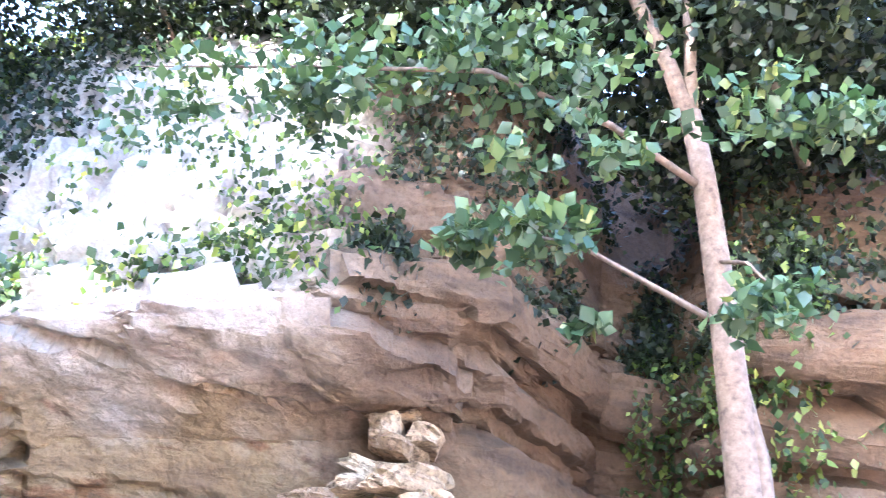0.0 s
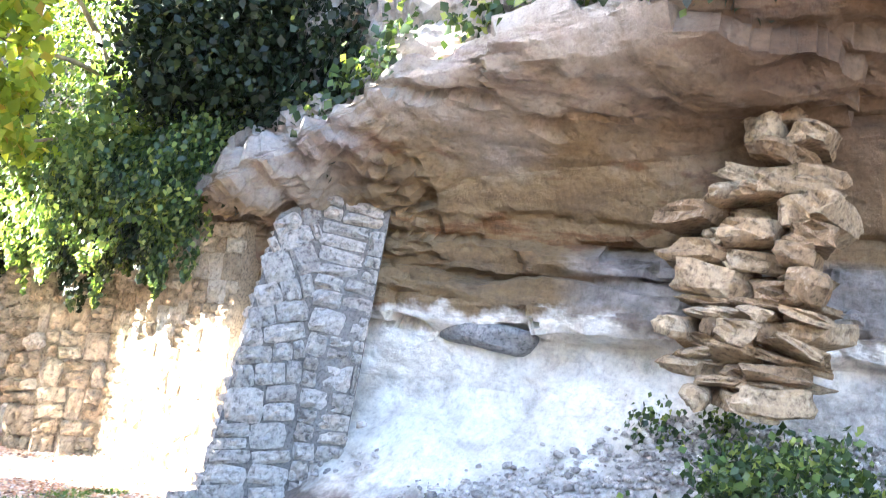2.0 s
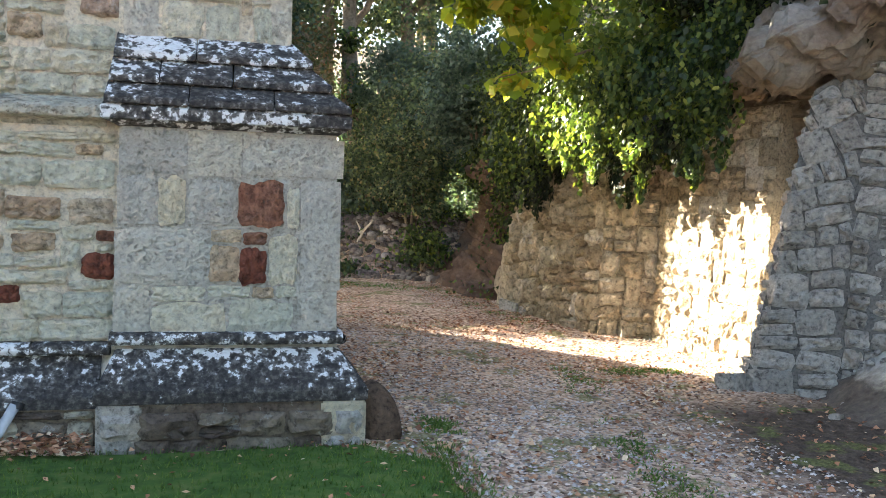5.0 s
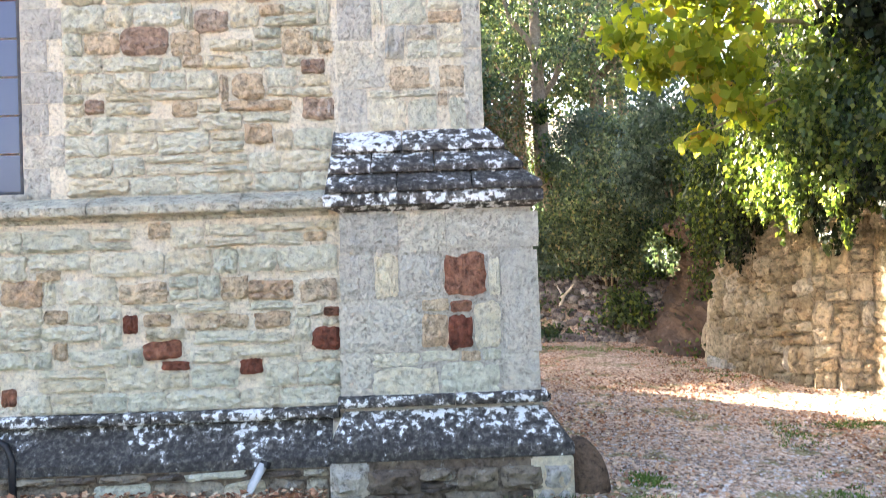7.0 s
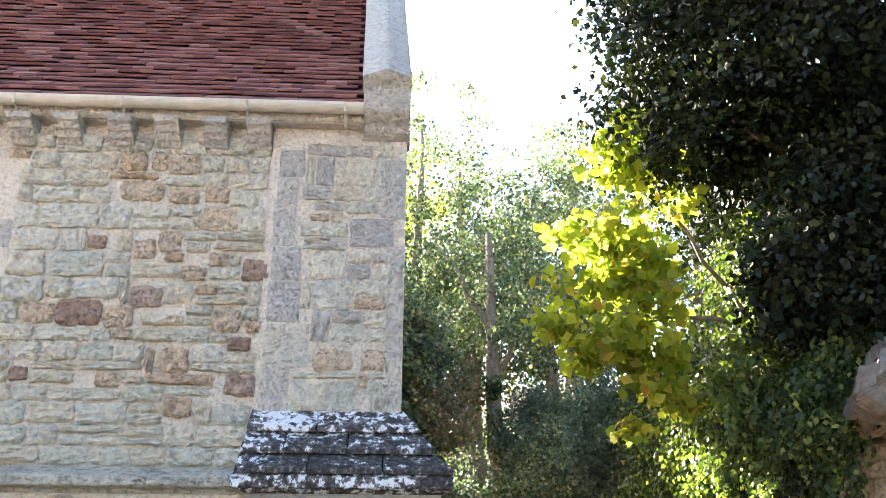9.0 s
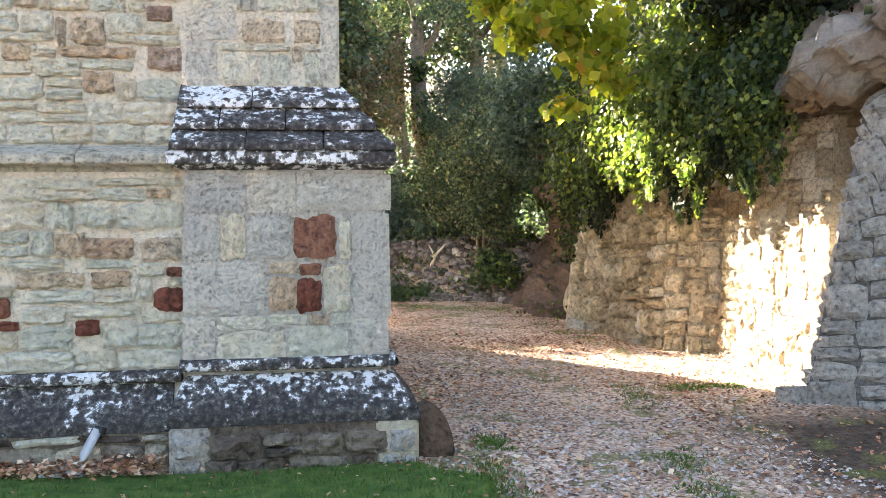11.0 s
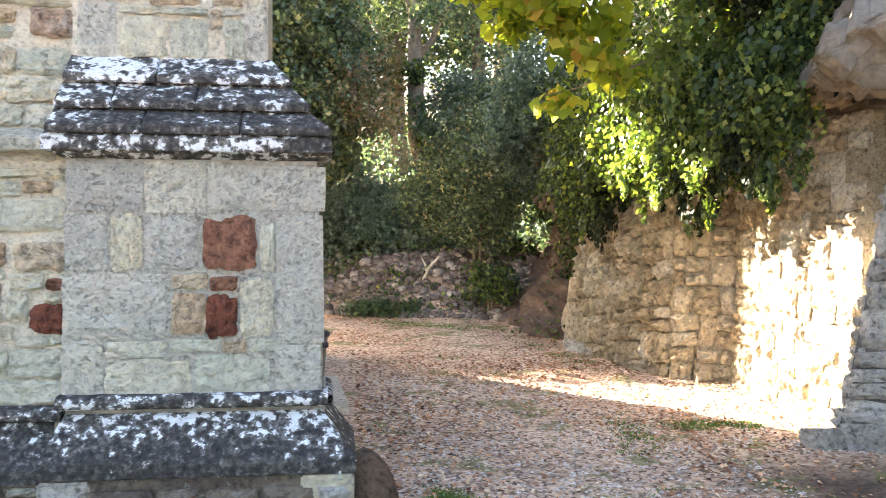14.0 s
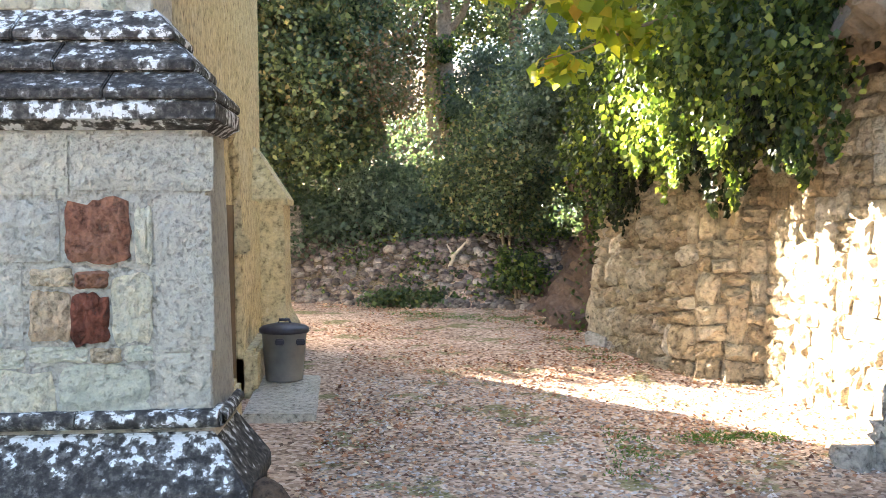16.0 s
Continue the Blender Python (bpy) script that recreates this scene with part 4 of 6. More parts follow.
fill(up_butt, 0.272, -0.60, 0.06, 2.30, 4.25, (0.10, 0.24), (0.14, 0.36), 14, TOP_QUOIN + TOP_OCHRE, lambda: ochre_mat if rng.random() < 0.08 else ashlar_mat if rng.random() < 0.7 else dressed_mat, 0.04)
# rough stones of the buttress foot and of the wall's foot
part("footing", mesh("footing", *box(-0.864, 0.574, -0.169, 0.46, -0.35, 0.256)), damp_mat, buttress, "dark damp-stained footing")
part("footing", mesh("footing", *box(X0, -0.864, -0.024, 0.1, -0.35, 0.206)), damp_mat, wall_low, "dark damp-stained footing")
part("corner_block", bevelled("corner_block", box(0.33, 0.585, -0.20, 0.1, -0.1, 0.252), 0.012), ashlar_mat, buttress, "pale squared corner block")
part("corner_block", bevelled("corner_block", box(-0.875, -0.64, -0.19, 0.1, -0.1, 0.25), 0.012), pier_mat, buttress, "grey squared corner block")
for cx, cz, w, h in courses(1.43, 0.34, (0.09, 0.20), (0.16, 0.42), 15, 0.012, 0.2):
    place(buttress, -0.86 + cx, -0.165, -0.10 + cz, w, h, damp_mat if 0.25 < cx < 1.2 else pier_mat, 0.10)

# window: deep dark leaded light
window = part("window", mesh("window", *join(box(WX0, WX0 + 0.05, 0.36, 0.48, WZ0, WZ1), box(WX1 - 0.05, WX1, 0.36, 0.48, WZ0, WZ1), box(WX0, WX1, 0.36, 0.48, WZ1 - 0.05, WZ1), box(WX0 + 0.05, WX1 - 0.05, 0.36, 0.48, WZ0, WZ0 + 0.03))), lead_m, chapel, "dark leaded window in a stone surround", True)
for i in range(5):
    for j in range(6):
        xa = WX0 + 0.05 + i * 0.214
        za = WZ0 + 0.03 + j * 0.26
        part("pane", mesh("pane", *box(xa + 0.006, xa + 0.208, 0.44, 0.447, za + 0.006, za + 0.254)), glass_m, window)
part("window_sill", bevelled("window_sill", box(WX0 - 0.05, WX1 + 0.05, 0.24, 0.5, WZ0 - 0.05, WZ0), 0.01), dressed_mat, window, "pale stone sill")

# eaves: corbels, gutter on brackets
for cx in (-4.3, -3.95, -3.6, -3.28, -2.94, -2.60, -2.27, -1.90, -1.57, -1.23, -0.92):
    prof = [(0.30, 4.17), (0.25, 4.175), (0.235, 4.205), (0.20, 4.215), (0.185, 4.25), (0.15, 4.26), (0.135, 4.30), (0.10, 4.31), (0.10, 4.36), (0.30, 4.36)]
    part("corbel", bevelled("corbel", prism(prof, cx - 0.085, cx + 0.085), 0.005), dressed_mat, chapel, "moulded stone eaves corbel", True)
part("eaves_course", bevelled("eaves_course", box(X0, -0.16, 0.16, 0.5, 4.36, 4.44), 0.01), dressed_mat, chapel, "", True)
gut = [(0.10 + 0.062 * math.cos(a), 4.47 + 0.062 * math.sin(a)) for a in np.linspace(math.pi, 2 * math.pi, 11)] + [(0.10 + 0.05 * math.cos(a), 4.47 + 0.05 * math.sin(a)) for a in np.linspace(2 * math.pi, math.pi, 11)]
gutter = part("gutter", mesh("gutter", *prism(gut, X0, -0.17)), gutter_m, chapel, "cream-painted half-round gutter", True)
for cx in (-4.4, -3.5, -2.62, -1.87, -1.0, -0.30):
    part("bracket", mesh("bracket", *tube([(cx, 0.04, 4.46), (cx, 0.045, 4.40), (cx, 0.10, 4.385), (cx, 0.14, 4.33), (cx, 0.20, 4.28)], [0.012] * 5, 6)), gutter_m, gutter)
# roof of overlapping clay tiles
PITCH = math.atan2(3.25, 2.85)
roof = part("roof", mesh("roof", *skg(([(x, y, z) for x in (X0, -0.14) for y, z in ((0.12, 4.44), (3.0, 7.72), (YB + 0.1, 4.44))], [(0, 3, 4, 1), (1, 4, 5, 2)]))), tile_m, chapel, "steep roof of weathered plum-red clay tiles", True)
tv, tf = [], []
dy, dz = math.cos(PITCH), math.sin(PITCH)
tr = np.random.default_rng(5)
for row in range(44):
    s0 = row * 0.098 - 0.02
    x = -0.15 - (0.082 if row % 2 else 0)
    while x > (-5.5):
        w = 0.165
        lift = 0.040 + tr.uniform(-0.007, 0.012)
        j = tr.uniform(-0.006, 0.006)
        xa, xb = max(x - w + 0.003, -9), min(x, -0.145)
        n = len(tv)
        for s, o in ((s0 + j, lift + 0.014), (s0 + 0.16, 0.012)):
            for xx in (xa, xb):
                for t in (0, -0.02):
                    tv.append((xx - SK * max(0, 0.1 + s * dy - 0.3), 0.10 + s * dy - dz * (o + t), 4.46 + s * dz + dy * (o + t)))
        tf += [(n, n + 4, n + 6, n + 2), (n, n + 2, n + 3, n + 1), (n, n + 1, n + 5, n + 4), (n + 2, n + 6, n + 7, n + 3)]
        x -= w
tagged(part("tiles", mesh("tiles", tv, tf), tile_m, roof), kind="stuff")
# gable coping and kneeler
cop = []
for s in (0.0, 4.35):
    yy, z0 = 0.06 + s * dy, 4.55 + s * dz
    for xx, o in ((-0.18, 0), (0.17, 0), (0.17, 0.13), (0.0, 0.19), (-0.18, 0.13)):
        cop.append(sk((xx, yy - dz * o, z0 + dy * o)))
coping = part("coping", bevelled("coping", (cop, [(0, 1, 2, 3, 4)[::-1], (5, 6, 7, 8, 9)] + [(i, (i + 1) % 5, (i + 1) % 5 + 5, i + 5) for i in range(5)]), 0.01), dressed_mat, chapel, "grey lichened gable coping", True)
part("kneeler", bevelled("kneeler", prism([(0.45, 4.27), (0.27, 4.27), (0.20, 4.30), (0.17, 4.36), (0.12, 4.38), (0.06, 4.42), (0.04, 4.50), (0.02, 4.60), (0.45, 4.98)], -0.17, 0.165), 0.008), dressed_mat, chapel, "moulded kneeler stone", True)
cop_b = [(x, 5.87 - y, z) for x, y, z in cop]
cop_b = [sk((x + SK * max(0.0, 5.87 - y - 0.3), y, z)) for x, y, z in cop_b]
part("coping", bevelled("coping", (cop_b, [(0, 1, 2, 3, 4), (5, 6, 7, 8, 9)[::-1]] + [(i + 5, (i + 1) % 5 + 5, (i + 1) % 5, i) for i in range(5)]), 0.01), dressed_mat, chapel, "grey lichened gable coping", True)
part("kneeler", bevelled("kneeler", skg(box(-0.17, 0.165, 5.40, 5.84, 4.27, 4.75)), 0.02), dressed_mat, chapel, "moulded kneeler stone", True)
# far corner buttress of the gable
far_b = part("buttress", mesh("buttress", *skg(rings([(-0.3, 0.52, 4.72, -0.3), (-0.3, 0.52, 4.72, 0.22), (-0.3, 0.40, 4.86, 0.46), (-0.3, 0.40, 4.86, 1.52)], 5.85))), gable_mat, chapel, "ochre stone corner buttress", True)
part("weathering_slab", mesh("weathering_slab", *skg(rings([(-0.3, 0.44, 4.82, 1.52), (-0.3, 0.44, 4.82, 1.58), (-0.3, 0.12, 5.05, 2.08), (-0.3, 0.10, 5.1, 2.1)], 5.87))), gable_mat, far_b, "sloping ochre weathering")
# west doorway with its hood mould
door = part("door", mesh("door", *skg(box(0.02, 0.112, 2.19, 3.31, 0.0, 1.5))), door_m, chapel, "old oak door in the gable", True)
hood = [(0.13, 2.18, 0.3), (0.13, 2.18, 1.22)] + [(0.13, 2.75 - 0.62 * math.cos(a), 1.25 + 0.85 * math.sin(a)) for a in np.linspace(0.05, math.pi - 0.05, 12)] + [(0.13, 3.32, 1.22), (0.13, 3.32, 0.3)]
part("hood_mould", mesh("hood_mould", *tube([sk(p) for p in hood], [0.045] * len(hood), 8)), gable_mat, door, "carved stone hood mould")
part("label_stop", bevelled("label_stop", skg(box(0.12, 0.24, 3.22, 3.38, 1.12, 1.27)), 0.02), gable_mat, door, "carved stop of the hood mould")


# ---- leaning masonry pier under the overhang ----
def panel(parent, A0, B0, A1, B1, hs, ws, material, seed, depth, gap=0.018, tilt=2.0, wander=0.15, sink=0.0, drop=0.0):
    """Stones over a four-cornered face: A0-B0 its foot, A1-B1 its head."""
    A0, B0, A1, B1 = (Vector(p) for p in (A0, B0, A1, B1))
    H = ((A1 + B1) / 2 - (A0 + B0) / 2).length
    Wd = max((B0 - A0).length, (B1 - A1).length)
    r = np.random.default_rng(seed)
    for cx, cz, w, h in courses(Wd, H, hs, ws, seed, gap, wander):
        if r.random() < drop:
            continue
        t, s = cz / H, cx / Wd
        a, b_ = A0.lerp(A1, t), B0.lerp(B1, t)
        k = (b_ - a).length / Wd
        c = a.lerp(b_, s)
        R = frame_of(b_ - a, (A1 - A0).lerp(B1 - B0, s))
        m = Matrix.Translation(c) @ R @ Euler((radians(r.normal() * tilt * 0.6), radians(r.normal() * tilt), radians(r.normal() * tilt))).to_matrix().to_4x4() @ Matrix.Translation((0, sink, 0)) @ Matrix.Diagonal((w * k, depth * r.uniform(0.7, 1.4), h, 1))
        lay(parent, m, material)


L0, Q0, R0, K0 = (3.86, 1.19, -0.1), (4.40, 0.72, -0.1), (4.74, 0.52, -0.1), (4.9, 1.95, -0.1)
L1, Q1, R1, K1 = (4.38, 1.23, 2.46), (4.69, 1.01, 2.70), (5.06, 0.55, 2.62), (5.2, 1.7, 2.6)
pier = solo("masonry_pier", mesh("masonry_pier", [L0, Q0, R0, K0, L1, Q1, R1, K1], [(0, 1, 5, 4), (1, 2, 6, 5), (2, 3, 7, 6), (3, 0, 4, 7), (4, 5, 6, 7), (3, 2, 1, 0)]), pier_mortar, "tapering masonry pier of grey squared stones under a rock overhang", "pier")
panel(pier, L0, Q0, L1, Q1, (0.16, 0.34), (0.20, 0.50), pier_mat, 21, 0.085, 0.015, 3.5, 0.45, 0.004)
panel(pier, Q0, R0, Q1, R1, (0.14, 0.30), (0.18, 0.44), pier_mat, 22, 0.085, 0.015, 3.5, 0.45, 0.004)
panel(pier, K0, L0, K1, L1, (0.14, 0.28), (0.20, 0.42), pier_mat, 23, 0.085, 0.015, 3.5, 0.45, 0.004)

# ---- dry rubble wall along the foot of the cliff ----
LINE = [(3.46, 6.15), (3.60, 5.3), (3.74, 4.6), (3.86, 4.12), (4.33, 3.68), (4.27, 3.2), (4.31, 2.5), (4.40, 1.75)]
TOP = [1.35, 1.8, 2.2, 2.35, 2.4, 2.4, 2.4, 2.4]
wv, wf = [], []
for k, (x, y) in enumerate(LINE):
    wv += [(x, y, -0.2), (x + 0.03, y, TOP[k]), (x + 0.5, y + 0.1, TOP[k]), (x + 0.5, y + 0.1, -0.2)]
for k in range(len(LINE) - 1):
    o = k * 4
    wf += [(o + q, o + 4 + q, o + 4 + (q + 1) % 4, o + (q + 1) % 4) for q in range(4)]
wf += [(0, 1, 2, 3), (28, 31, 30, 29)]
rub = solo("wall_rubble", mesh("wall_rubble", wv, wf), wall_mortar, "rough rubble wall of tan quarry stones against the cliff", "wall", "structure")
for k in range(len(LINE) - 1):
    (xa, ya), (xb, yb) = LINE[k], LINE[k + 1]
    panel(rub, (xa, ya, -0.06), (xb, yb, -0.06), (xa + 0.03, ya, TOP[k]), (xb + 0.03, yb, TOP[k + 1]), (0.15, 0.34) if k < 4 else (0.13, 0.26), (0.13, 0.34), wallrock_mat, 30 + k, 0.12 if k < 4 else 0.05, 0.012 if k < 4 else 0.005, 9.0 if k < 4 else 3.0, 0.45, 0.0)
panel(rub, (3.9, 6.35, -0.06), (3.46, 6.15, -0.06), (3.9, 6.35, 1.35), (3.48, 6.15, 1.35), (0.16, 0.30), (0.2, 0.34), wallrock_mat, 45, 0.12, 0.012, 6.0, 0.3)


# ---- broken stone: lumps for scree, rubble and fallen blocks ----
def lump_geo(r, sub=1):
    bm = bmesh.new()
    bmesh.ops.create_icosphere(bm, subdivisions=sub, radius=0.5)
    off = Vector(r.uniform(-50, 50, 3))
    for q in bm.verts:
        q.co *= 1 + 0.5 * noise.noise(q.co * 1.6 + off)
        q.co.x = max(-0.42, min(0.42, q.co.x))
        q.co.z = max(-0.36, min(0.36, q.co.z))
    v = np.array([tuple(q.co) for q in bm.verts])
    f = np.array([[q.index for q in fa.verts] for fa in bm.faces])
    bm.free()
    return v, f


def round_geo(r):
    """A worn, rounded stone."""
    bm = bmesh.new()
    bmesh.ops.create_icosphere(bm, subdivisions=3, radius=0.5)
    off = Vector(r.uniform(-50, 50, 3))
    for q in bm.verts:
        q.co *= 1 + 0.28 * noise.noise(q.co * 1.8 + off) + 0.05 * noise.noise(q.co * 7 + off)
    v = [tuple(q.co) for q in bm.verts]
    f = [tuple(q.index for q in fa.verts) for fa in bm.faces]
    bm.free()
    return v, f


lr = np.random.default_rng(3)
LUMPS = [lump_geo(lr) for _ in range(8)]


def block_geo(r, warp=0.17, chip=0.06):
    """An angular block with broken faces."""
    bm = bmesh.new()
    bmesh.ops.create_cube(bm, size=0.9)
    bmesh.ops.subdivide_edges(bm, edges=bm.edges[:], cuts=3, use_grid_fill=True)
    off = Vector(r.uniform(-50, 50, 3))
    for q in bm.verts:
        big = max(abs(q.co.x), abs(q.co.y), abs(q.co.z))
        q.co *= 1 - 0.16 * max(0.0, q.co.length - 0.55) / 0.25
        q.co += Vector((noise.noise(q.co * 1.5 + off), noise.noise(q.co * 1.5 + off + Vector((9, 0, 0))), noise.noise(q.co * 1.5 + off + Vector((0, 9, 0))))) * warp * big / 0.45
        q.co += q.co.normalized() * chip * noise.noise(q.co * 5 + off)
    v = np.array([tuple(q.co) for q in bm.verts])
    f = [[q.index for q in fa.verts] for fa in bm.faces]
    bm.free()
    return v, f


BIG = [block_geo(lr) for _ in range(6)]
SLABS = [block_geo(np.random.default_rng(70 + q), 0.22, 0.11) for q in range(9)]


def heap(name, points, sizes, flat=0.7):
    vs, fs, n = [], [], 0
    for p, s in zip(points, sizes):
        v, f = LUMPS[int(lr.integers(8))]
        a = np.array(Euler(lr.uniform(-0.5, 0.5, 3) * (1, 1, 6)).to_matrix())
        q = (v * (1.0, lr.uniform(0.6, 1.0), flat)) @ a.T * s + p
        vs.append(q)
        fs.append(f + n)
        n += len(v)
    v, f = np.concatenate(vs), np.concatenate(fs)
    me = bpy.data.meshes.new(name)
    me.vertices.add(len(v))
    me.vertices.foreach_set("co", v.astype(np.float32).ravel())
    me.loops.add(len(f) * 3)
    me.loops.foreach_set("vertex_index", f.astype(np.int32).ravel())
    me.polygons.add(len(f))
    me.polygons.foreach_set("loop_start", np.arange(0, len(f) * 3, 3, dtype=np.int32))
    me.update(calc_edges=True)
    me.validate()
    return me


CV = np.array(cv).reshape(len(ys), M, 3)


def on_cliff(ya, yb, ua, ub, n):
    i = lr.integers(np.searchsorted(ys, ya), np.searchsorted(ys, yb), n)
    j = (lr.uniform(ua, ub, n) * (M - 1)).astype(int)
    return CV[i, j] + lr.normal(size=(n, 3)) * (0.03, 0.03, 0.0)


def sizes(n, lo, hi):
    return lo + (hi - lo) * lr.random(n) ** 3


n = 15000
sp = on_cliff(-4.5, -0.15, 0.01, 0.16, n)
keep = sp[:, 2] < -0.52 * sp[:, 1] + 0.12 + lr.normal(size=n) * 0.10
sp = sp[keep]
tagged(solo("scree", heap("scree", sp, sizes(len(sp), 0.012, 0.12) * lr.choice([0.6, 1.0, 1.0], len(sp))), rubble_mat, "grey broken scree below the overhang", "rubble"), kind="stuff")
n = 260
sp = np.stack([4.62 + lr.normal(size=n) * 0.07, 0.42 + lr.normal(size=n) * 0.16, np.abs(lr.normal(size=n)) * 0.18], 1)
sp[:, 0] += 0.42 * (sp[:, 2] - 0.1) - 0.15 * (sp[:, 1] - 0.42)
tagged(solo("rubble_pile", heap("rubble_pile", sp + (0, 0, 0.14), sizes(n, 0.03, 0.13)), rubble_mat, "small pile of grey rubble against the pier", "rubble"), kind="stuff")
n = 3600
px, py = lr.uniform(-3.5, 4.2, n), lr.uniform(0.0, 1.0, n) ** 1.3
py = 10.1 - 0.35 * (px - 1.0) + 0.1 + 2.4 * py
tagged(solo("bank_rubble", heap("bank_rubble", np.stack([px, py, ground_z(px, py) + 0.02], 1), sizes(n, 0.03, 0.30)), bank_mat, "tumbled grey rubble along the foot of a bank", "rubble"), kind="stuff")
# larger fallen blocks
for p, s, a in (((4.55, 0.35, 0.05), 0.20, 0.3), ((4.3, 0.45, 0.02), 0.12, 1.0), ((3.42, 5.95, 0.04), 0.24, 0.7), ((3.5, 5.6, 0.03), 0.15, 0.2), ((3.80, 1.22, 0.06), 0.22, 2.0), ((4.6, -0.5, 0.04), 0.14, 1.1), ((4.0, 0.2, 0.02), 0.08, 2.1)):
    v, f = BIG[int(lr.integers(6))]
    ob = solo("boulder", mesh("boulder", v, f), pier_mat, "grey angular block of fallen rock", "rock", group="fallen blocks")
    ob.matrix_world = Matrix.Translation(p) @ Euler((0.1, 0.15, a)).to_matrix().to_4x4() @ Matrix.Diagonal((s, s * 1.3, s * 0.75, 1))

for p, s, a in (((3.80, 6.42, 1.05), (0.42, 0.62, 0.40), 0.3), ((3.62, 6.45, 0.45), (0.34, 0.42, 0.9), 0.1), ((3.78, 6.95, 0.25), (0.5, 0.5, 0.5), 0.9)):
    v, f = BIG[int(lr.integers(6))]
    ob = solo("boulder", mesh("boulder", v, f), wallrock_mat, "pale broken rock at the end of the rubble wall", "rock", group="fallen blocks")
    ob.matrix_world = Matrix.Translation(p) @ Euler((0.05, 0.08, a)).to_matrix().to_4x4() @ Matrix.Diagonal((*s, 1))
# added lump standing in for an unclear brown upright shape beside the footing
ob = solo("boulder", mesh("boulder", *round_geo(lr), True), brown_mat, "brown rounded lump for an unclear shape at the foot of the buttress", "rock", group="fallen blocks")
ob.matrix_world = Matrix.Translation((0.67, -0.02, 0.07)) @ Euler((0.05, -0.15, 0.4)).to_matrix().to_4x4() @ Matrix.Diagonal((0.25, 0.36, 0.56, 1))
ledge_rock = solo("boulder", mesh("boulder", *lump_geo(np.random.default_rng(12), 3)), ledge_mat, "long flat grey rock wedged along the hollow's wall", "rock", group="fallen blocks")
ledge_rock.matrix_world = Matrix.Translation((5.60, -0.22, 1.60)) @ Euler((0.10, 0.2, 0.42)).to_matrix().to_4x4() @ Matrix.Diagonal((0.50, 0.80, 0.30, 1))

# ---- leaning stack of flat stones ----
stack = thing("stone_stack", (5.9, -2.5, 1.2), "rough stack of flat tan stones propping the overhang", "stone stack")
zz, k = 1.25, 0
while zz < 3.40:
    t = (zz - 1.25) / 2.15
    half = (0.30 + 1.0 * t if t < 0.22 else 0.52 - 0.38 * (t - 0.22)) + lr.normal() * 0.05
    h = float(lr.choice([0.07, 0.10, 0.14, 0.20])) * lr.uniform(0.85, 1.15)
    y = -2.50 - half
    x0 = 5.50 + 0.42 * t
    while y < -2.50 + half - 0.08:
        w = float(lr.uniform(0.16, 0.46))
        hj = h * float(lr.uniform(0.75, 1.12))
        v, f = SLABS[k % 9]
        me = stack_shape[k % 9] if k >= 9 else None
        if me is None:
            me = mesh("slab_stone", v, f)
            me.materials.append(stack_mat)
            stack_shape = (stack_shape if k else []) + [me]
        ob = part("stone", me, stack_mat, stack)
        ob.matrix_basis = Matrix.Translation((x0 + lr.normal() * 0.09 + 0.15, y + w / 2, zz + hj / 2)) @ Euler((lr.normal() * 0.12 - 0.06, lr.normal() * 0.13, lr.normal() * 0.45 + (math.pi if k % 2 else 0))).to_matrix().to_4x4() @ Matrix.Diagonal((0.62, w * 1.10, hj * 1.2, 1))
        y += w
        k += 1
    zz += h

# ---- dustbin, doorstep, pipes ----
bx, by = 0.235, 3.72
dustbin = thing("dustbin", (bx, by, 0.05), "grey plastic dustbin with a dark lid", "dustbin")


def lathe(prof, x, y, seg=24):
    v, f = [], []
    for r, z in prof:
        for k in range(seg):
            a = 2 * math.pi * k / seg
            v.append((x + r * math.cos(a), y + r * math.sin(a), z))
    for i in range(len(prof) - 1):
        for k in range(seg):
            k2 = (k + 1) % seg
            f.append((i * seg + k, i * seg + k2, (i + 1) * seg + k2, (i + 1) * seg + k))
    return v, f


part("body", mesh("body", *lathe([(0.0, 0.055), (0.15, 0.055), (0.155, 0.07), (0.185, 0.44), (0.195, 0.445), (0.195, 0.465), (0.18, 0.47)], bx, by), True), bin_body, dustbin, "tapered grey plastic tub")
lid = part("lid", mesh("lid", *lathe([(0.195, 0.452), (0.207, 0.455), (0.207, 0.485), (0.18, 0.505), (0.09, 0.525), (0.0, 0.53)], bx, by), True), bin_lid, dustbin, "domed near-black lid")
part("handle", mesh("handle", *tube([(bx - 0.05, by, 0.52), (bx - 0.04, by, 0.555), (bx + 0.04, by, 0.555), (bx + 0.05, by, 0.52)], [0.012] * 4, 8)), bin_lid, lid)
for sx in (-0.05, 0.12):
    part("handle", bevelled("handle", box(bx + sx, bx + sx + 0.075, by - 0.215, by - 0.17, 0.37, 0.42), 0.008), bin_lid, dustbin, "dark moulded grip")
solo("doorstep", bevelled("doorstep", skg(box(0.24, 0.75, 2.45, 3.95, -0.05, 0.05)), 0.012), slab_m, "worn pale stone doorstep slab", "doorstep")

pipe = thing("drain_pipe", (-1.40, -0.2, -0.02), "short pale grey drain pipe stub beside the wall", "pipe")
part("pipe", mesh("pipe", *tube([(-1.30, -0.06, 0.22), (-1.36, -0.12, 0.10), (-1.40, -0.17, -0.04)], [0.028, 0.028, 0.028], 14), True), pipe_m, pipe)
part("collar", mesh("collar", *tube([(-1.295, -0.055, 0.20), (-1.285, -0.045, 0.235)], [0.036, 0.036], 14)), black_m, pipe, "black rubber collar")
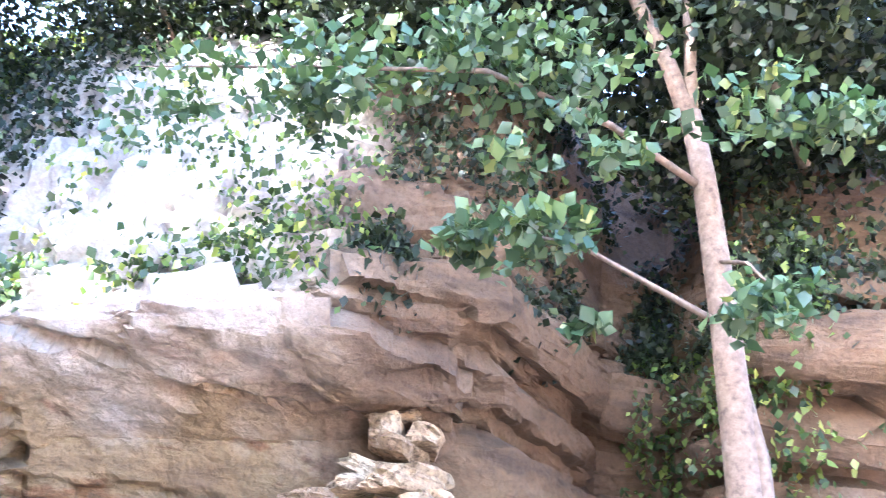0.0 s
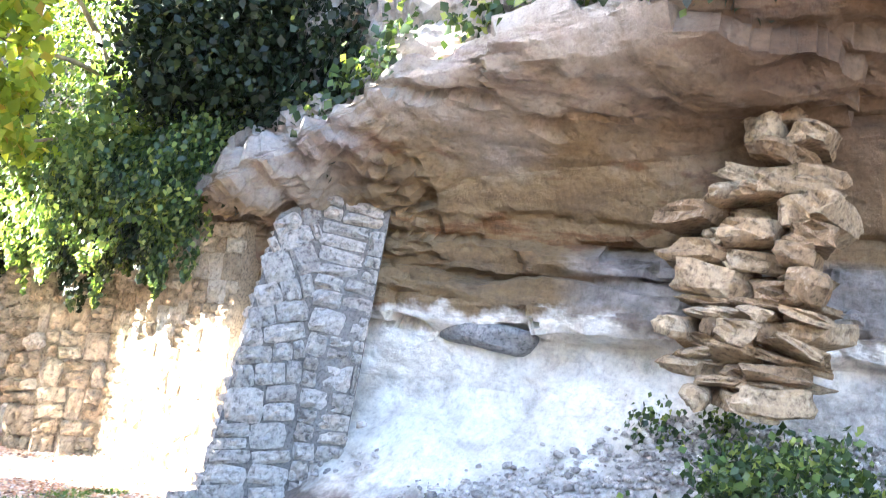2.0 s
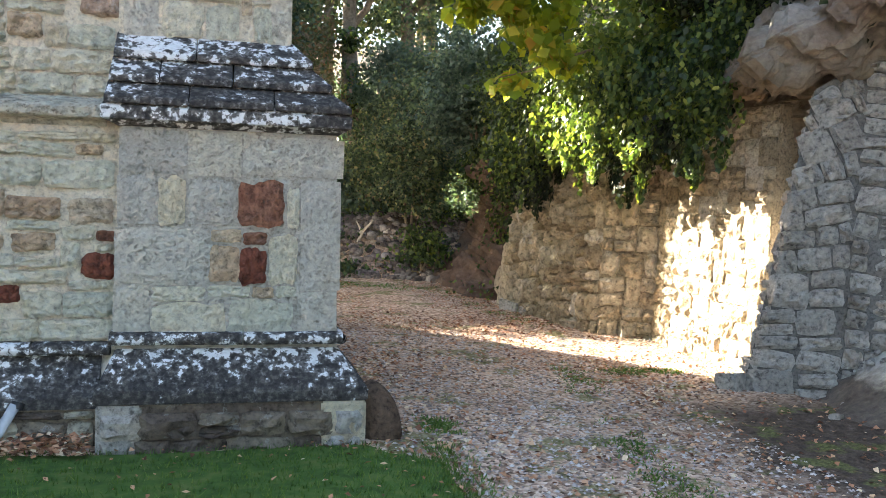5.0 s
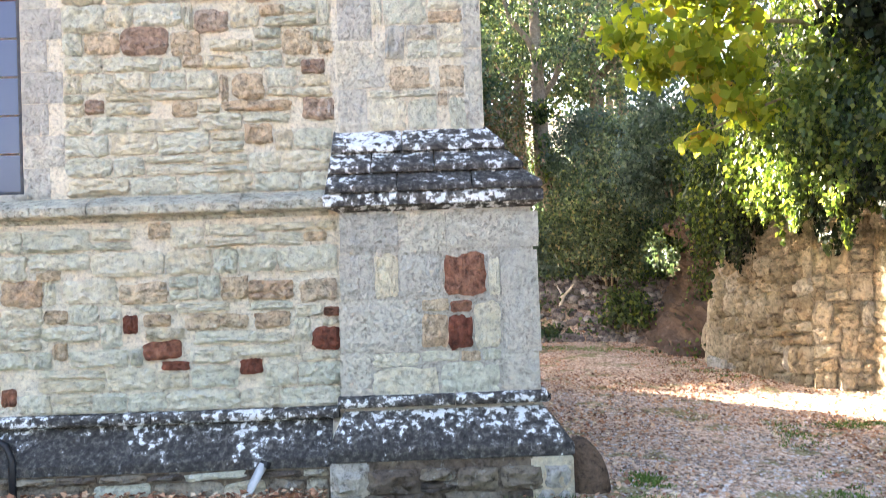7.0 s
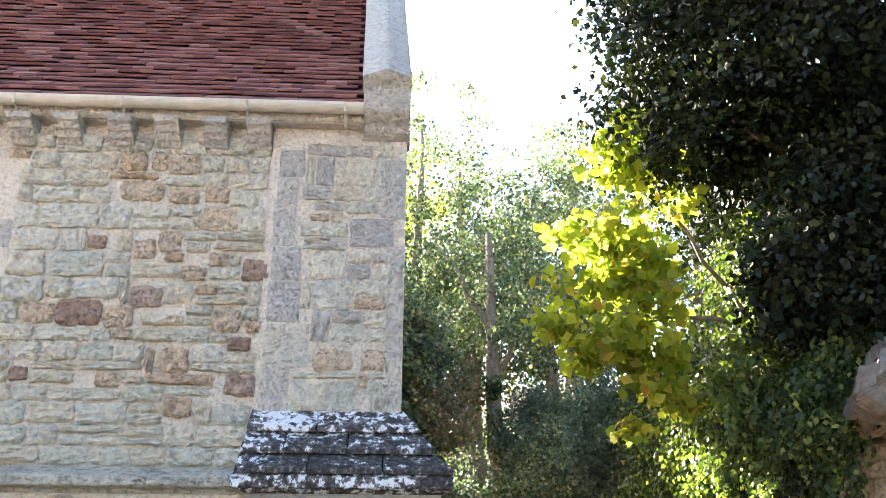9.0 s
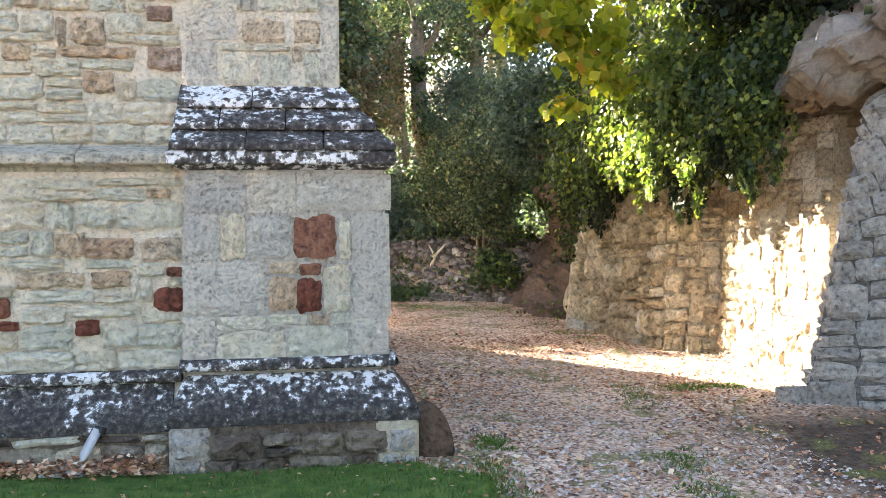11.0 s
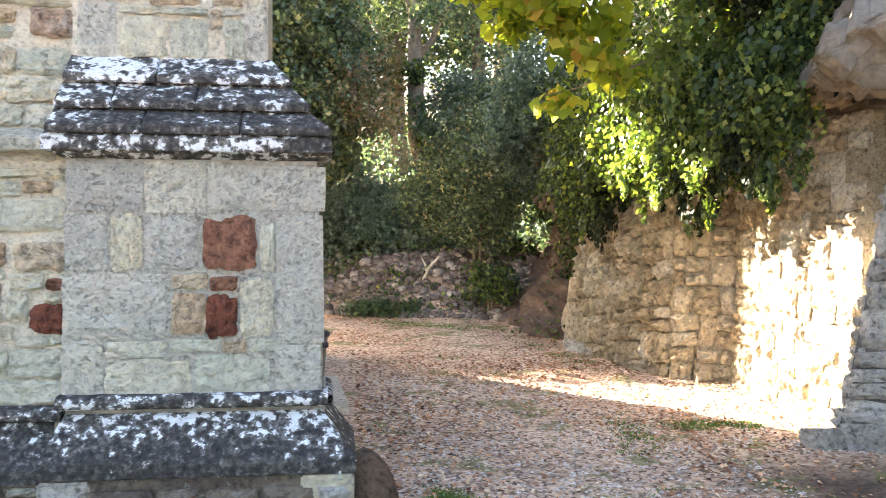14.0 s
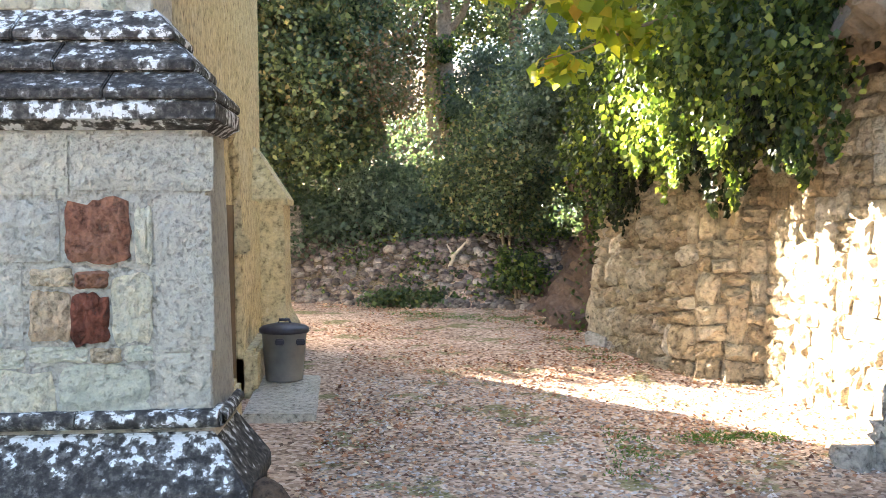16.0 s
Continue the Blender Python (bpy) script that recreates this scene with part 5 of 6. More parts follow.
part("gully", bevelled("gully", box(-1.58, -1.34, -0.27, -0.09, -0.03, 0.02), 0.01), pipe_m, pipe, "square gully frame")
cable = thing("bent_pipe", (-2.83, 0.0, 0.0), "bent black iron pipe at the foot of the wall", "pipe")
part("pipe", mesh("pipe", *tube([(-3.2, 0.02, 0.40), (-2.98, 0.0, 0.40), (-2.88, -0.03, 0.36), (-2.84, -0.05, 0.27), (-2.83, -0.06, 0.0)], [0.022] * 5, 10), True), black_m, cable)


# ---- vegetation ----
def flat_leaves(name, pts, size):
    n = len(pts)
    a = rng.uniform(0, 2 * math.pi, n)
    d = np.stack([np.cos(a), np.sin(a), rng.normal(size=n) * 0.25], 1)
    s = np.stack([-np.sin(a), np.cos(a), rng.normal(size=n) * 0.35], 1)
    L = (size * rng.uniform(0.5, 1.4, n))[:, None]
    up = np.array([0, 0, 1.0])
    curl = rng.uniform(0.05, 0.3, (n, 1))
    v = np.stack([pts - d * L * 0.5, pts + s * L * 0.36 + up * L * curl, pts + d * L * 0.5 + up * L * curl * 0.5, pts - s * L * 0.36 + up * L * curl], 1).reshape(-1, 3)
    i = np.arange(n)[:, None] * 4
    f = np.concatenate([i + np.array([[0, 1, 2]]), i + np.array([[0, 2, 3]])], 1).reshape(-1, 3)
    me = bpy.data.meshes.new(name)
    me.vertices.add(len(v))
    me.vertices.foreach_set("co", v.astype(np.float32).ravel())
    me.loops.add(len(f) * 3)
    me.loops.foreach_set("vertex_index", f.astype(np.int32).ravel())
    me.polygons.add(len(f))
    me.polygons.foreach_set("loop_start", np.arange(0, len(f) * 3, 3, dtype=np.int32))
    me.update(calc_edges=True)
    me.validate()
    return me


n = 64000
lx, ly = rng.uniform(-2.5, 4.7, n), -5 + 15.5 * rng.random(n)
dens = np.array([noise.fractal(Vector((a * 0.7, b_ * 0.5, 0)), 1, 2, 3) for a, b_ in zip(lx, ly)])
keep = (dens + 0.25 * (ly > 1.5) - 0.55 * ((ly > 5.0) & (lx < 2.3)) > rng.uniform(-0.6, 0.7, n)) & ~((lx < 0.65) & (ly > -0.2) & (ly < 6.2)) & ~((lx > 3.1) & (ly < 1.1) & (rng.random(n) < 0.6))
lx, ly = lx[keep], ly[keep]
solo("leaf_litter", flat_leaves("leaf_litter", np.stack([lx, ly, ground_z(lx, ly) + 0.008], 1), 0.036), dry_leaf, "brown and russet fallen leaves", "leaf litter", "stuff")
n = 26000
lx, ly = rng.uniform(0.2, 4.4, n), -5 + 9 * rng.random(n) ** 1.3
ok = ~((lx < 0.7) & (ly > -1.5)) & ~((lx > 3.15) & (ly < 1.0))
lx, ly = lx[ok], ly[ok]
octv = np.array([(1, 0, 0), (0, 1, 0), (-1, 0, 0), (0, -1, 0), (0, 0, 0.6), (0, 0, -0.3)], float)
octf = np.array([(0, 1, 4), (1, 2, 4), (2, 3, 4), (3, 0, 4)])
pv = octv[None] * (0.006 + 0.014 * rng.random(len(lx)) ** 2)[:, None, None] * rng.uniform(0.7, 1.3, (len(lx), 6, 1)) + np.stack([lx, ly, ground_z(lx, ly) + 0.004], 1)[:, None]
pf = (octf[None] + 6 * np.arange(len(lx))[:, None, None]).reshape(-1, 3)
solo("gravel", mesh("gravel", pv.reshape(-1, 3), pf), pebble_m, "pale mixed gravel on the track", "gravel", "stuff")

# grass strip in front of the chapel
def grass_edge(x):
    return -2.3 + 0.35 * np.sin(x * 1.3) + 0.25 * np.sin(x * 3.1 + 1)


tx = np.arange(-7, 0.96, 0.08)
tvv, tff = [], []
for i, x in enumerate(tx):
    y0, y1 = float(grass_edge(x)), -0.24 if x < 0.62 else -0.35
    k = min(1.0, max(0.0, (1.0 - x) / 0.5))
    ym = -0.75
    y0, y1 = ym + (y0 - ym) * math.sqrt(k), ym + (y1 - ym) * math.sqrt(k)
    for j in range(15):
        y = y0 + (y1 - y0) * j / 14
        edge = min(j, 14 - j) / 3
        tvv.append((x, y, float(ground_z(x, y)) + 0.012 + 0.03 * min(1, edge) * min(1, (0.96 - x) * 4) + 0.012 * noise.noise(Vector((x * 4, y * 4, 0)))))
for i in range(len(tx) - 1):
    for j in range(14):
        o = i * 15 + j
        tff.append((o, o + 15, o + 16, o + 1))
solo("turf", mesh("turf", tvv, tff, True), turf_m, "short mossy green turf beside the chapel", "grass", "structure")
n = 26000
bi = rng.integers(0, len(tvv), n)
bp = np.array(tvv)[bi] + rng.uniform(-0.05, 0.05, (n, 3)) * (1, 1, 0)
tall = rng.uniform(0.012, 0.040, n)
sx = rng.normal(size=(n, 2)) * 0.014
w = rng.normal(size=(n, 2))
w = w / np.linalg.norm(w, axis=1, keepdims=True) * 0.003
bv = np.stack([np.c_[bp[:, :2] - w, bp[:, 2] - 0.004], np.c_[bp[:, :2] + w, bp[:, 2] - 0.004], np.c_[bp[:, :2] + sx, bp[:, 2] + tall]], 1).reshape(-1, 3)
solo("grass", mesh("grass", bv, np.arange(3 * n).reshape(-1, 3)), grass_m, "short green grass blades", "grass", "stuff")
n = 700
bi = rng.integers(0, len(tvv), n)
bp = np.array(tvv)[bi] + (0, 0, 0.02)
solo("scattered_leaves", flat_leaves("scattered_leaves", bp, 0.030), dry_leaf, "a few fallen leaves on the turf", "leaf litter", "stuff")
n = 1500
hx = rng.uniform(-3.4, -0.9, n)
hy = rng.uniform(-0.34, -0.06, n)
solo("leaf_drift", flat_leaves("leaf_drift", np.stack([hx, hy, 0.0 + rng.uniform(0.01, 0.07, n)], 1), 0.042), dry_leaf, "drift of dead leaves along the chapel wall", "leaf litter", "stuff")


def tree(name, path, radii, limbs, crowns, label, category="tree", bark=bark_m, group=""):
    """trunk, limbs and leaf crowns; crowns: (leaf points, leaf size, material)."""
    t = thing(name, path[0], label, category, group)
    part("trunk", mesh("trunk", *tube(path, radii, 10), True), bark, t)
    for pts, rr in limbs:
        part("limb", mesh("limb", *tube(pts, rr, 6), True), bark, t)
    for pts, size, material in crowns:
        part("crown", leaf_mesh("crown", pts, size), material, t)
    return t


def wander_path(a, b_, n=7, amp=0.12):
    a, b_ = np.array(a, float), np.array(b_, float)
    p = [a + (b_ - a) * i / (n - 1) for i in range(n)]
    for i in range(1, n):
        p[i] = p[i] + rng.normal(size=3) * amp * np.array([1, 1, 0.3])
    return [tuple(q) for q in p]


def taper(n, r0, r1):
    return [r0 + (r1 - r0) * i / (n - 1) for i in range(n)]


# ivy over the rock face: sheets that hang in strands
def ivy_on(name, ya, yb, ua, ub, count, size, label, hang=0.25, material=ivy_leaf, out=(-0.16, 0, 0), patch=0.0):
    i = rng.integers(np.searchsorted(ys, ya), np.searchsorted(ys, yb), count)
    j = (rng.uniform(ua, ub, count) * (M - 1)).astype(int)
    p = CV[i, j]
    if patch:
        k = np.array([noise.fractal(Vector(q) * 0.8, 1, 2, 3) for q in p])
        p = p[k > patch - 0.5]
    m = len(p)
    p = p + np.array(out) * rng.uniform(0.1, 1.6, (m, 1)) + rng.normal(size=(m, 3)) * (0.06, 0.06, 0.08)
    p[:, 2] -= rng.random(m) ** 3 * hang
    me = leaf_mesh(name, p, size, np.tile((-0.5, 0, -0.6), (m, 1)), 0.5)
    return solo(name, me, material, label, "ivy", "stuff")


def strands(points, n_each, length, spread):
    out = []
    for p in points:
        L = length * rng.uniform(0.4, 1.15)
        t = rng.random(n_each) ** 0.8
        q = np.array(p)[None] + np.stack([rng.normal(size=n_each) * spread * (1.1 - t), rng.normal(size=n_each) * spread * (1.1 - t), -t * L], 1)
        out.append(q)
    return np.concatenate(out)


ivy_on("ivy_sheet", 1.75, 7.2, 0.68, 0.94, 66000, 0.062, "dark glossy ivy sheet over the cliff", 0.3, out=(-0.35, 0, 0))
ivy_on("ivy_sheet", -2.4, 1.0, 0.76, 0.96, 6000, 0.085, "patchy ivy on the upper rock", 0.4, patch=0.5)
# the next two sheets wear the leaf with shade in its colour
ivy_on("ivy_sheet", -9.0, -2.2, 0.72, 0.97, 30000, 0.09, "ivy over the upper rock, shade put into its dark colour", 0.4, material=shaded_ivy, patch=0.38)
ivy_on("ivy_sheet", 0.7, 2.4, 0.80, 0.97, 9000, 0.085, "ivy curtain beside the pale rock, shade put into its dark colour", 0.7, material=shaded_ivy)
ivy_on("ivy_sheet", -9.0, -4.4, 0.2, 0.95, 9000, 0.09, "ivy in a dark rock cleft", 0.3, patch=0.45)
ivy_on("ivy_sheet", 6.3, 14.0, 0.42, 0.92, 26000, 0.08, "ivy and bramble over the broken rock", 0.2, patch=0.36)
ivy_on("ivy_sheet", 6.3, 8.8, 0.04, 0.45, 9000, 0.065, "ivy patches over the earthy rock", 0.2, material=ivy_leaf, patch=0.62)
# overhanging mass with long hanging trails
hang_pts = [(4.15 - 0.30 * (y - 1.2) / 4 + rng.normal() * 0.18 - 0.25, y, rng.uniform(2.25, 3.0)) for y in rng.uniform(2.0, 6.2, 75)]
trails = strands(hang_pts, 240, 0.75, 0.10)
solo("ivy_trails", leaf_mesh("ivy_trails", trails, 0.058, np.tile((-0.3, 0, -0.8), (len(trails), 1)), 0.7), ivy_leaf, "hanging ivy trails over the rubble wall", "ivy", "stuff")
hang_pts = [(3.45 + rng.normal() * 0.22, y, rng.uniform(2.4, 3.5)) for y in rng.uniform(2.3, 5.0, 42)]
trails = strands(hang_pts, 120, 0.8, 0.12)
solo("creeper_trails", leaf_mesh("creeper_trails", trails, 0.062, np.tile((-0.4, 0, -0.7), (len(trails), 1)), 0.6), creeper_leaf, "sunlit creeper hanging in trails", "creeper", "stuff")

# the near-black sets paint deep shade beneath and behind the lit trails
for count, each, xm, ya, yb, za, zb, length, leaf, label in ((60, 150, 3.52, 4.7, 6.4, 1.95, 2.6, 0.75, shaded_ivy, "dense ivy hanging over the wall end, shade put into its dark colour"), (26, 90, 3.36, 4.4, 6.3, 1.9, 2.7, 0.75, ivy_leaf, "ivy trails hanging over the wall end"), (34, 110, 3.8, 2.2, 5.0, 2.0, 2.7, 0.7, shaded_ivy, "near-black ivy painting the shade under the sunlit trails"), (36, 170, 3.95, 1.9, 3.5, 2.35, 3.0, 0.55, ivy_leaf, "ivy trails over the sunlit wall"), (12, 130, 3.8, 1.9, 3.2, 2.3, 2.9, 0.55, creeper_leaf, "bright creeper trails over the sunlit wall")):
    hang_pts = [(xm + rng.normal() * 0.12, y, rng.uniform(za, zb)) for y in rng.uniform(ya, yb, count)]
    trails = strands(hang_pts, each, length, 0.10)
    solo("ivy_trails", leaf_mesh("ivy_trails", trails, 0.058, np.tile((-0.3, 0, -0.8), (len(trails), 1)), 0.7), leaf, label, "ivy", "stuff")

# ivy-laden tree leaning out over the track, its shade put into the leaf colour
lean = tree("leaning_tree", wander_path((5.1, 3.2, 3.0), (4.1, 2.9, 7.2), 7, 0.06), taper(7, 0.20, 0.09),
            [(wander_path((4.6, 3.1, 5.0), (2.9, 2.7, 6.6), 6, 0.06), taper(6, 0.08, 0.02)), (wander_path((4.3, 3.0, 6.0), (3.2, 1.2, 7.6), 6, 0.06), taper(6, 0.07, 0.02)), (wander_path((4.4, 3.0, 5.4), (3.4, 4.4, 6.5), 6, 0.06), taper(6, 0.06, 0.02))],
            [(np.concatenate([clumps((4.1, 3.0, 6.7), (1.75, 1.75, 2.0), 260, 200, 0.24), clumps((4.45, 2.6, 4.4), (0.55, 1.3, 1.3), 130, 150, 0.20), clumps((4.0, 2.1, 4.0), (0.45, 0.6, 0.85), 90, 130, 0.17)]), 0.085, shaded_ivy), (np.concatenate([clumps((3.6, 3.2, 3.1), (0.35, 0.8, 0.75), 28, 24, 0.10), clumps((3.75, 2.6, 4.3), (0.3, 0.7, 0.7), 16, 16, 0.10)]), 0.09, creeper_leaf)], "ivy-laden tree leaning out from the cliff top, leaves coloured as if shaded")
# sunlit maple boughs
mp = np.concatenate([clumps((2.45, 3.3, 4.9), (0.65, 0.7, 1.1), 38, 34, 0.12), clumps((2.35, 3.3, 3.75), (0.75, 0.7, 0.75), 46, 34, 0.12), clumps((2.85, 3.4, 3.1), (0.5, 0.5, 0.5), 13, 28, 0.11), clumps((2.45, 3.35, 2.62), (0.20, 0.15, 0.12), 6, 16, 0.06)])
tree("maple", wander_path((4.4, 3.7, 2.4), (3.6, 3.5, 4.2), 6, 0.04), taper(6, 0.06, 0.035),
     [(wander_path((3.7, 3.5, 3.8), (2.2, 3.2, 3.8), 6, 0.05), taper(6, 0.028, 0.006)), (wander_path((3.6, 3.5, 4.2), (2.4, 3.2, 5.6), 6, 0.05), taper(6, 0.03, 0.006)), (wander_path((3.8, 3.5, 3.2), (2.35, 3.3, 2.65), 6, 0.04), taper(6, 0.022, 0.005))],
     [(mp, 0.14, maple_leaf)], "young maple with bright yellow-green sunlit leaves")

# slender tree before the rock at the clearing's edge
lv = np.concatenate([clumps((4.2, -3.3, 5.6), (0.5, 1.0, 0.5), 40, 22, 0.10), clumps((4.0, -2.0, 5.3), (0.4, 0.8, 0.4), 26, 20, 0.11), clumps((4.1, -0.9, 5.2), (0.3, 0.5, 0.5), 9, 16, 0.10),
                     clumps((4.0, -3.55, 4.05), (0.35, 0.6, 0.14), 22, 20, 0.06), clumps((4.2, -5.05, 3.65), (0.2, 0.28, 0.2), 10, 20, 0.06), clumps((4.2, -3.9, 4.8), (0.4, 0.7, 0.16), 14, 18, 0.07), clumps((4.3, -5.3, 5.2), (0.4, 0.8, 0.3), 22, 18, 0.08), clumps((4.2, -4.0, 3.5), (0.1, 0.12, 0.06), 3, 14, 0.04)])
tree("slender_tree", [(5.08, -5.05, -0.1), (5.03, -5.0, 1.5), (5.0, -4.97, 2.8), (5.0, -4.90, 4.0), (5.0, -4.80, 5.1), (5.02, -4.72, 5.7)], [0.15, 0.125, 0.115, 0.105, 0.09, 0.085],
     [([(5.02, -4.75, 5.5), (5.0, -4.55, 6.2), (5.0, -4.25, 7.0), (4.9, -4.0, 8.2)], [0.085, 0.07, 0.06, 0.03]), ([(5.02, -4.72, 5.6), (5.05, -4.74, 6.4), (5.1, -4.7, 7.4)], [0.06, 0.05, 0.02]),
      ([(5.0, -4.9, 3.9), (4.7, -4.4, 4.05), (4.2, -3.9, 4.1), (3.95, -3.2, 4.1)], [0.03, 0.024, 0.016, 0.006]), ([(5.0, -4.8, 5.0), (4.6, -4.1, 5.3), (4.2, -3.2, 5.5), (4.0, -1.8, 5.4), (4.1, -0.5, 5.5)], [0.035, 0.03, 0.022, 0.014, 0.005]),
      ([(5.02, -5.02, 0.4), (5.0, -5.15, 1.6), (5.0, -5.08, 3.0), (5.0, -4.93, 3.9)], [0.09, 0.08, 0.06, 0.02]), ([(5.0, -4.85, 4.4), (4.6, -5.0, 4.2), (4.2, -5.1, 3.8)], [0.02, 0.014, 0.005])],
     [(lv, 0.11, fresh_leaf)], "slender tan-barked tree with fresh green leaves", bark=pale_bark)

# trees on the cliff top
for x, y, z, r in ((6.0, -5.9, 7.6, 2.3), (5.7, -3.0, 8.2, 2.1), (6.6, 0.4, 8.8, 2.0), (6.2, 6.2, 6.5, 2.0)):
    tree("cliff_tree", wander_path((x + 2.6, y, z - 2.0), (x, y, z + 0.5), 6, 0.08), taper(6, 0.16, 0.06), [(wander_path((x + 0.4, y, z - 1.5), (x - 1.0, y + 0.8, z), 5, 0.08), taper(5, 0.06, 0.02))],
         [(clumps((x, y, z), (r, r, r * 0.9), 260, 100, 0.26), 0.11, shaded_ivy)], "leafy tree on the cliff top, leaves coloured as if shaded", group="cliff-top trees")
n = 80000
ux, uy = rng.uniform(-11, 11, n), 12.0 + 21 * rng.random(n) ** 1.7
k = np.array([noise.fractal(Vector((a * 0.45, b_ * 0.45, 5)), 1, 2, 3) for a, b_ in zip(ux, uy)])
uz = ground_z(ux, uy) + rng.random(n) ** 1.5 * np.clip(0.7 + 1.6 * k, 0.12, 2.0) * np.clip((uy - 10.6) / 2.0, 0.12, 1)
solo("undergrowth", leaf_mesh("undergrowth", np.stack([ux, uy, uz], 1), 0.10), blue_leaf, "dark green woodland undergrowth on the slope", "undergrowth", "stuff")
# woods behind the bank
tree("russet_tree", wander_path((0.9, 14.0, 1.3), (0.5, 14.2, 5.5), 7, 0.08), taper(7, 0.24, 0.10),
     [(wander_path((0.7, 14.1, 3.6), (-1.2, 13.6, 5.2), 6, 0.08), taper(6, 0.09, 0.02)), (wander_path((0.6, 14.1, 4.0), (1.8, 13.8, 5.6), 6, 0.08), taper(6, 0.08, 0.02))],
     [(clumps((-0.1, 13.9, 4.6), (1.8, 1.5, 1.6), 170, 110, 0.20), 0.085, russet_leaf)], "grey-green tree flecked with russet leaves", group="woodland trees")
tree("ivy_clad_tree", [(2.75, 13.6, 0.9), (2.45, 13.8, 2.2), (2.15, 14.0, 3.4), (2.1, 14.2, 5.0), (2.0, 14.3, 8.5)], [0.26, 0.22, 0.20, 0.16, 0.08],
     [(wander_path((2.1, 14.2, 5.0), (3.6, 14.4, 7.4), 6, 0.08), taper(6, 0.09, 0.02)), (wander_path((2.05, 14.2, 6.0), (0.8, 14.2, 8.2), 6, 0.08), taper(6, 0.08, 0.02))],
     [(clumps((2.3, 14.6, 7.2), (1.5, 1.4, 2.2), 90, 80, 0.22), 0.09, wood_leaf), (strands([(2.2, 13.85, 4.3), (2.3, 13.8, 3.8), (2.1, 13.9, 5.0)], 500, 1.3, 0.22), 0.09, ivy_leaf)], "ivy-clad trunk under a thin leafy crown", group="woodland trees")
# partly seen; its crown is placed and sized to block sun from the wall
tree("screen_tree", wander_path((-2.6, 12.6, 1.0), (-2.2, 12.0, 6.0), 7, 0.08), taper(7, 0.22, 0.08),
     [(wander_path((-2.4, 12.3, 3.6), (-0.8, 11.4, 5.6), 6, 0.08), taper(6, 0.08, 0.02)), (wander_path((-2.4, 12.3, 4.0), (-3.6, 12.0, 6.5), 6, 0.08), taper(6, 0.08, 0.02))],
     [(clumps((-1.32, 12.2, 4.4), (2.15, 1.9, 3.1), 430, 230, 0.25), 0.095, wood_leaf), (clumps((0.2, 11.6, 3.6), (1.3, 0.7, 0.9), 70, 80, 0.18), 0.07, russet_leaf)], "dark green woodland tree beside the chapel end", group="woodland trees")
# the three trees at y < 10 are unseen, added to block the sun
WOODS = [(-5.5, 17, 9, wood_leaf), (-2.6, 19, 11, wood_leaf), (0.4, 21, 13, wood_leaf), (2.2, 19, 9, wood_leaf), (4.2, 18, 8.5, wood_leaf), (5.2, 21, 11, wood_leaf), (-1.0, 26, 12.5, lime_leaf), (2.5, 27, 13.5, wood_leaf), (6, 27, 12, wood_leaf), (-5, 26, 12, wood_leaf), (-9, 22, 11, wood_leaf), (-6.45, 8.75, 14.5, wood_leaf), (-9.5, 6.6, 14.5, wood_leaf), (-8.3, 8.6, 15.5, wood_leaf), (9.5, 22, 12, wood_leaf)]
for k, (x, y, h, mat) in enumerate(WOODS):
    g = float(ground_z(x, y))
    top = g + h
    tree("woodland_tree", wander_path((x, y, g - 0.1), (x + rng.normal() * 0.4, y, top - 2.0), 7, 0.12), taper(7, 0.26, 0.06),
         [(wander_path((x, y, g + h * 0.4), (x + sx_ * 1.9, y + rng.normal() * 0.6, g + h * 0.62), 5, 0.1), taper(5, 0.09, 0.02)) for sx_ in (-1, 1)],
         [(clumps((x, y, g + h * 0.58), (2.5, 2.0, h * 0.42), 240 if y < 10 else 120, 90 if y < 10 else 85, 0.28), 0.20 if y < 10 else 0.12, mat)], "tall woodland tree with thin airy crown; behind the chapel an added sun blocker" if mat is wood_leaf else "woodland tree with yellow-green backlit crown", group="woodland trees")


# unseen flat crown, added to keep sun off the pier and hollow
tree("woodland_tree", wander_path((-6.2, 11.6, 0.2), (-6.2, 11.6, 7.4), 7, 0.1), taper(7, 0.28, 0.08), [(wander_path((-6.2, 11.6, 6.0), (-5.0, 11.4, 7.3), 5, 0.1), taper(5, 0.09, 0.02))],
     [(clumps((-6.2, 11.6, 7.3), (2.0, 1.0, 0.4), 90, 90, 0.16), 0.18, wood_leaf)], "unseen tree added behind the chapel to block sun", group="woodland trees")
# unseen belt of foliage added to the west, closing off low sky light
bp_ = []
for k in range(60):
    a = radians(168 + 50 * k / 60)
    r = 16 + rng.uniform(0, 5)
    bp_.append(clumps((r * math.cos(a), r * math.sin(a) - 3.0, 3.6 + rng.uniform(-0.5, 1.2)), (2.2, 2.2, 4.4), 14, 14, 0.5, -1.0))
bp_ = np.concatenate(bp_)
bp_ = bp_[bp_[:, 2] > 0.05]
solo("woodland_belt", leaf_mesh("woodland_belt", bp_, 0.62), wood_leaf, "unseen leafy belt added beyond the clearing to block low sky light", "woodland", "stuff")


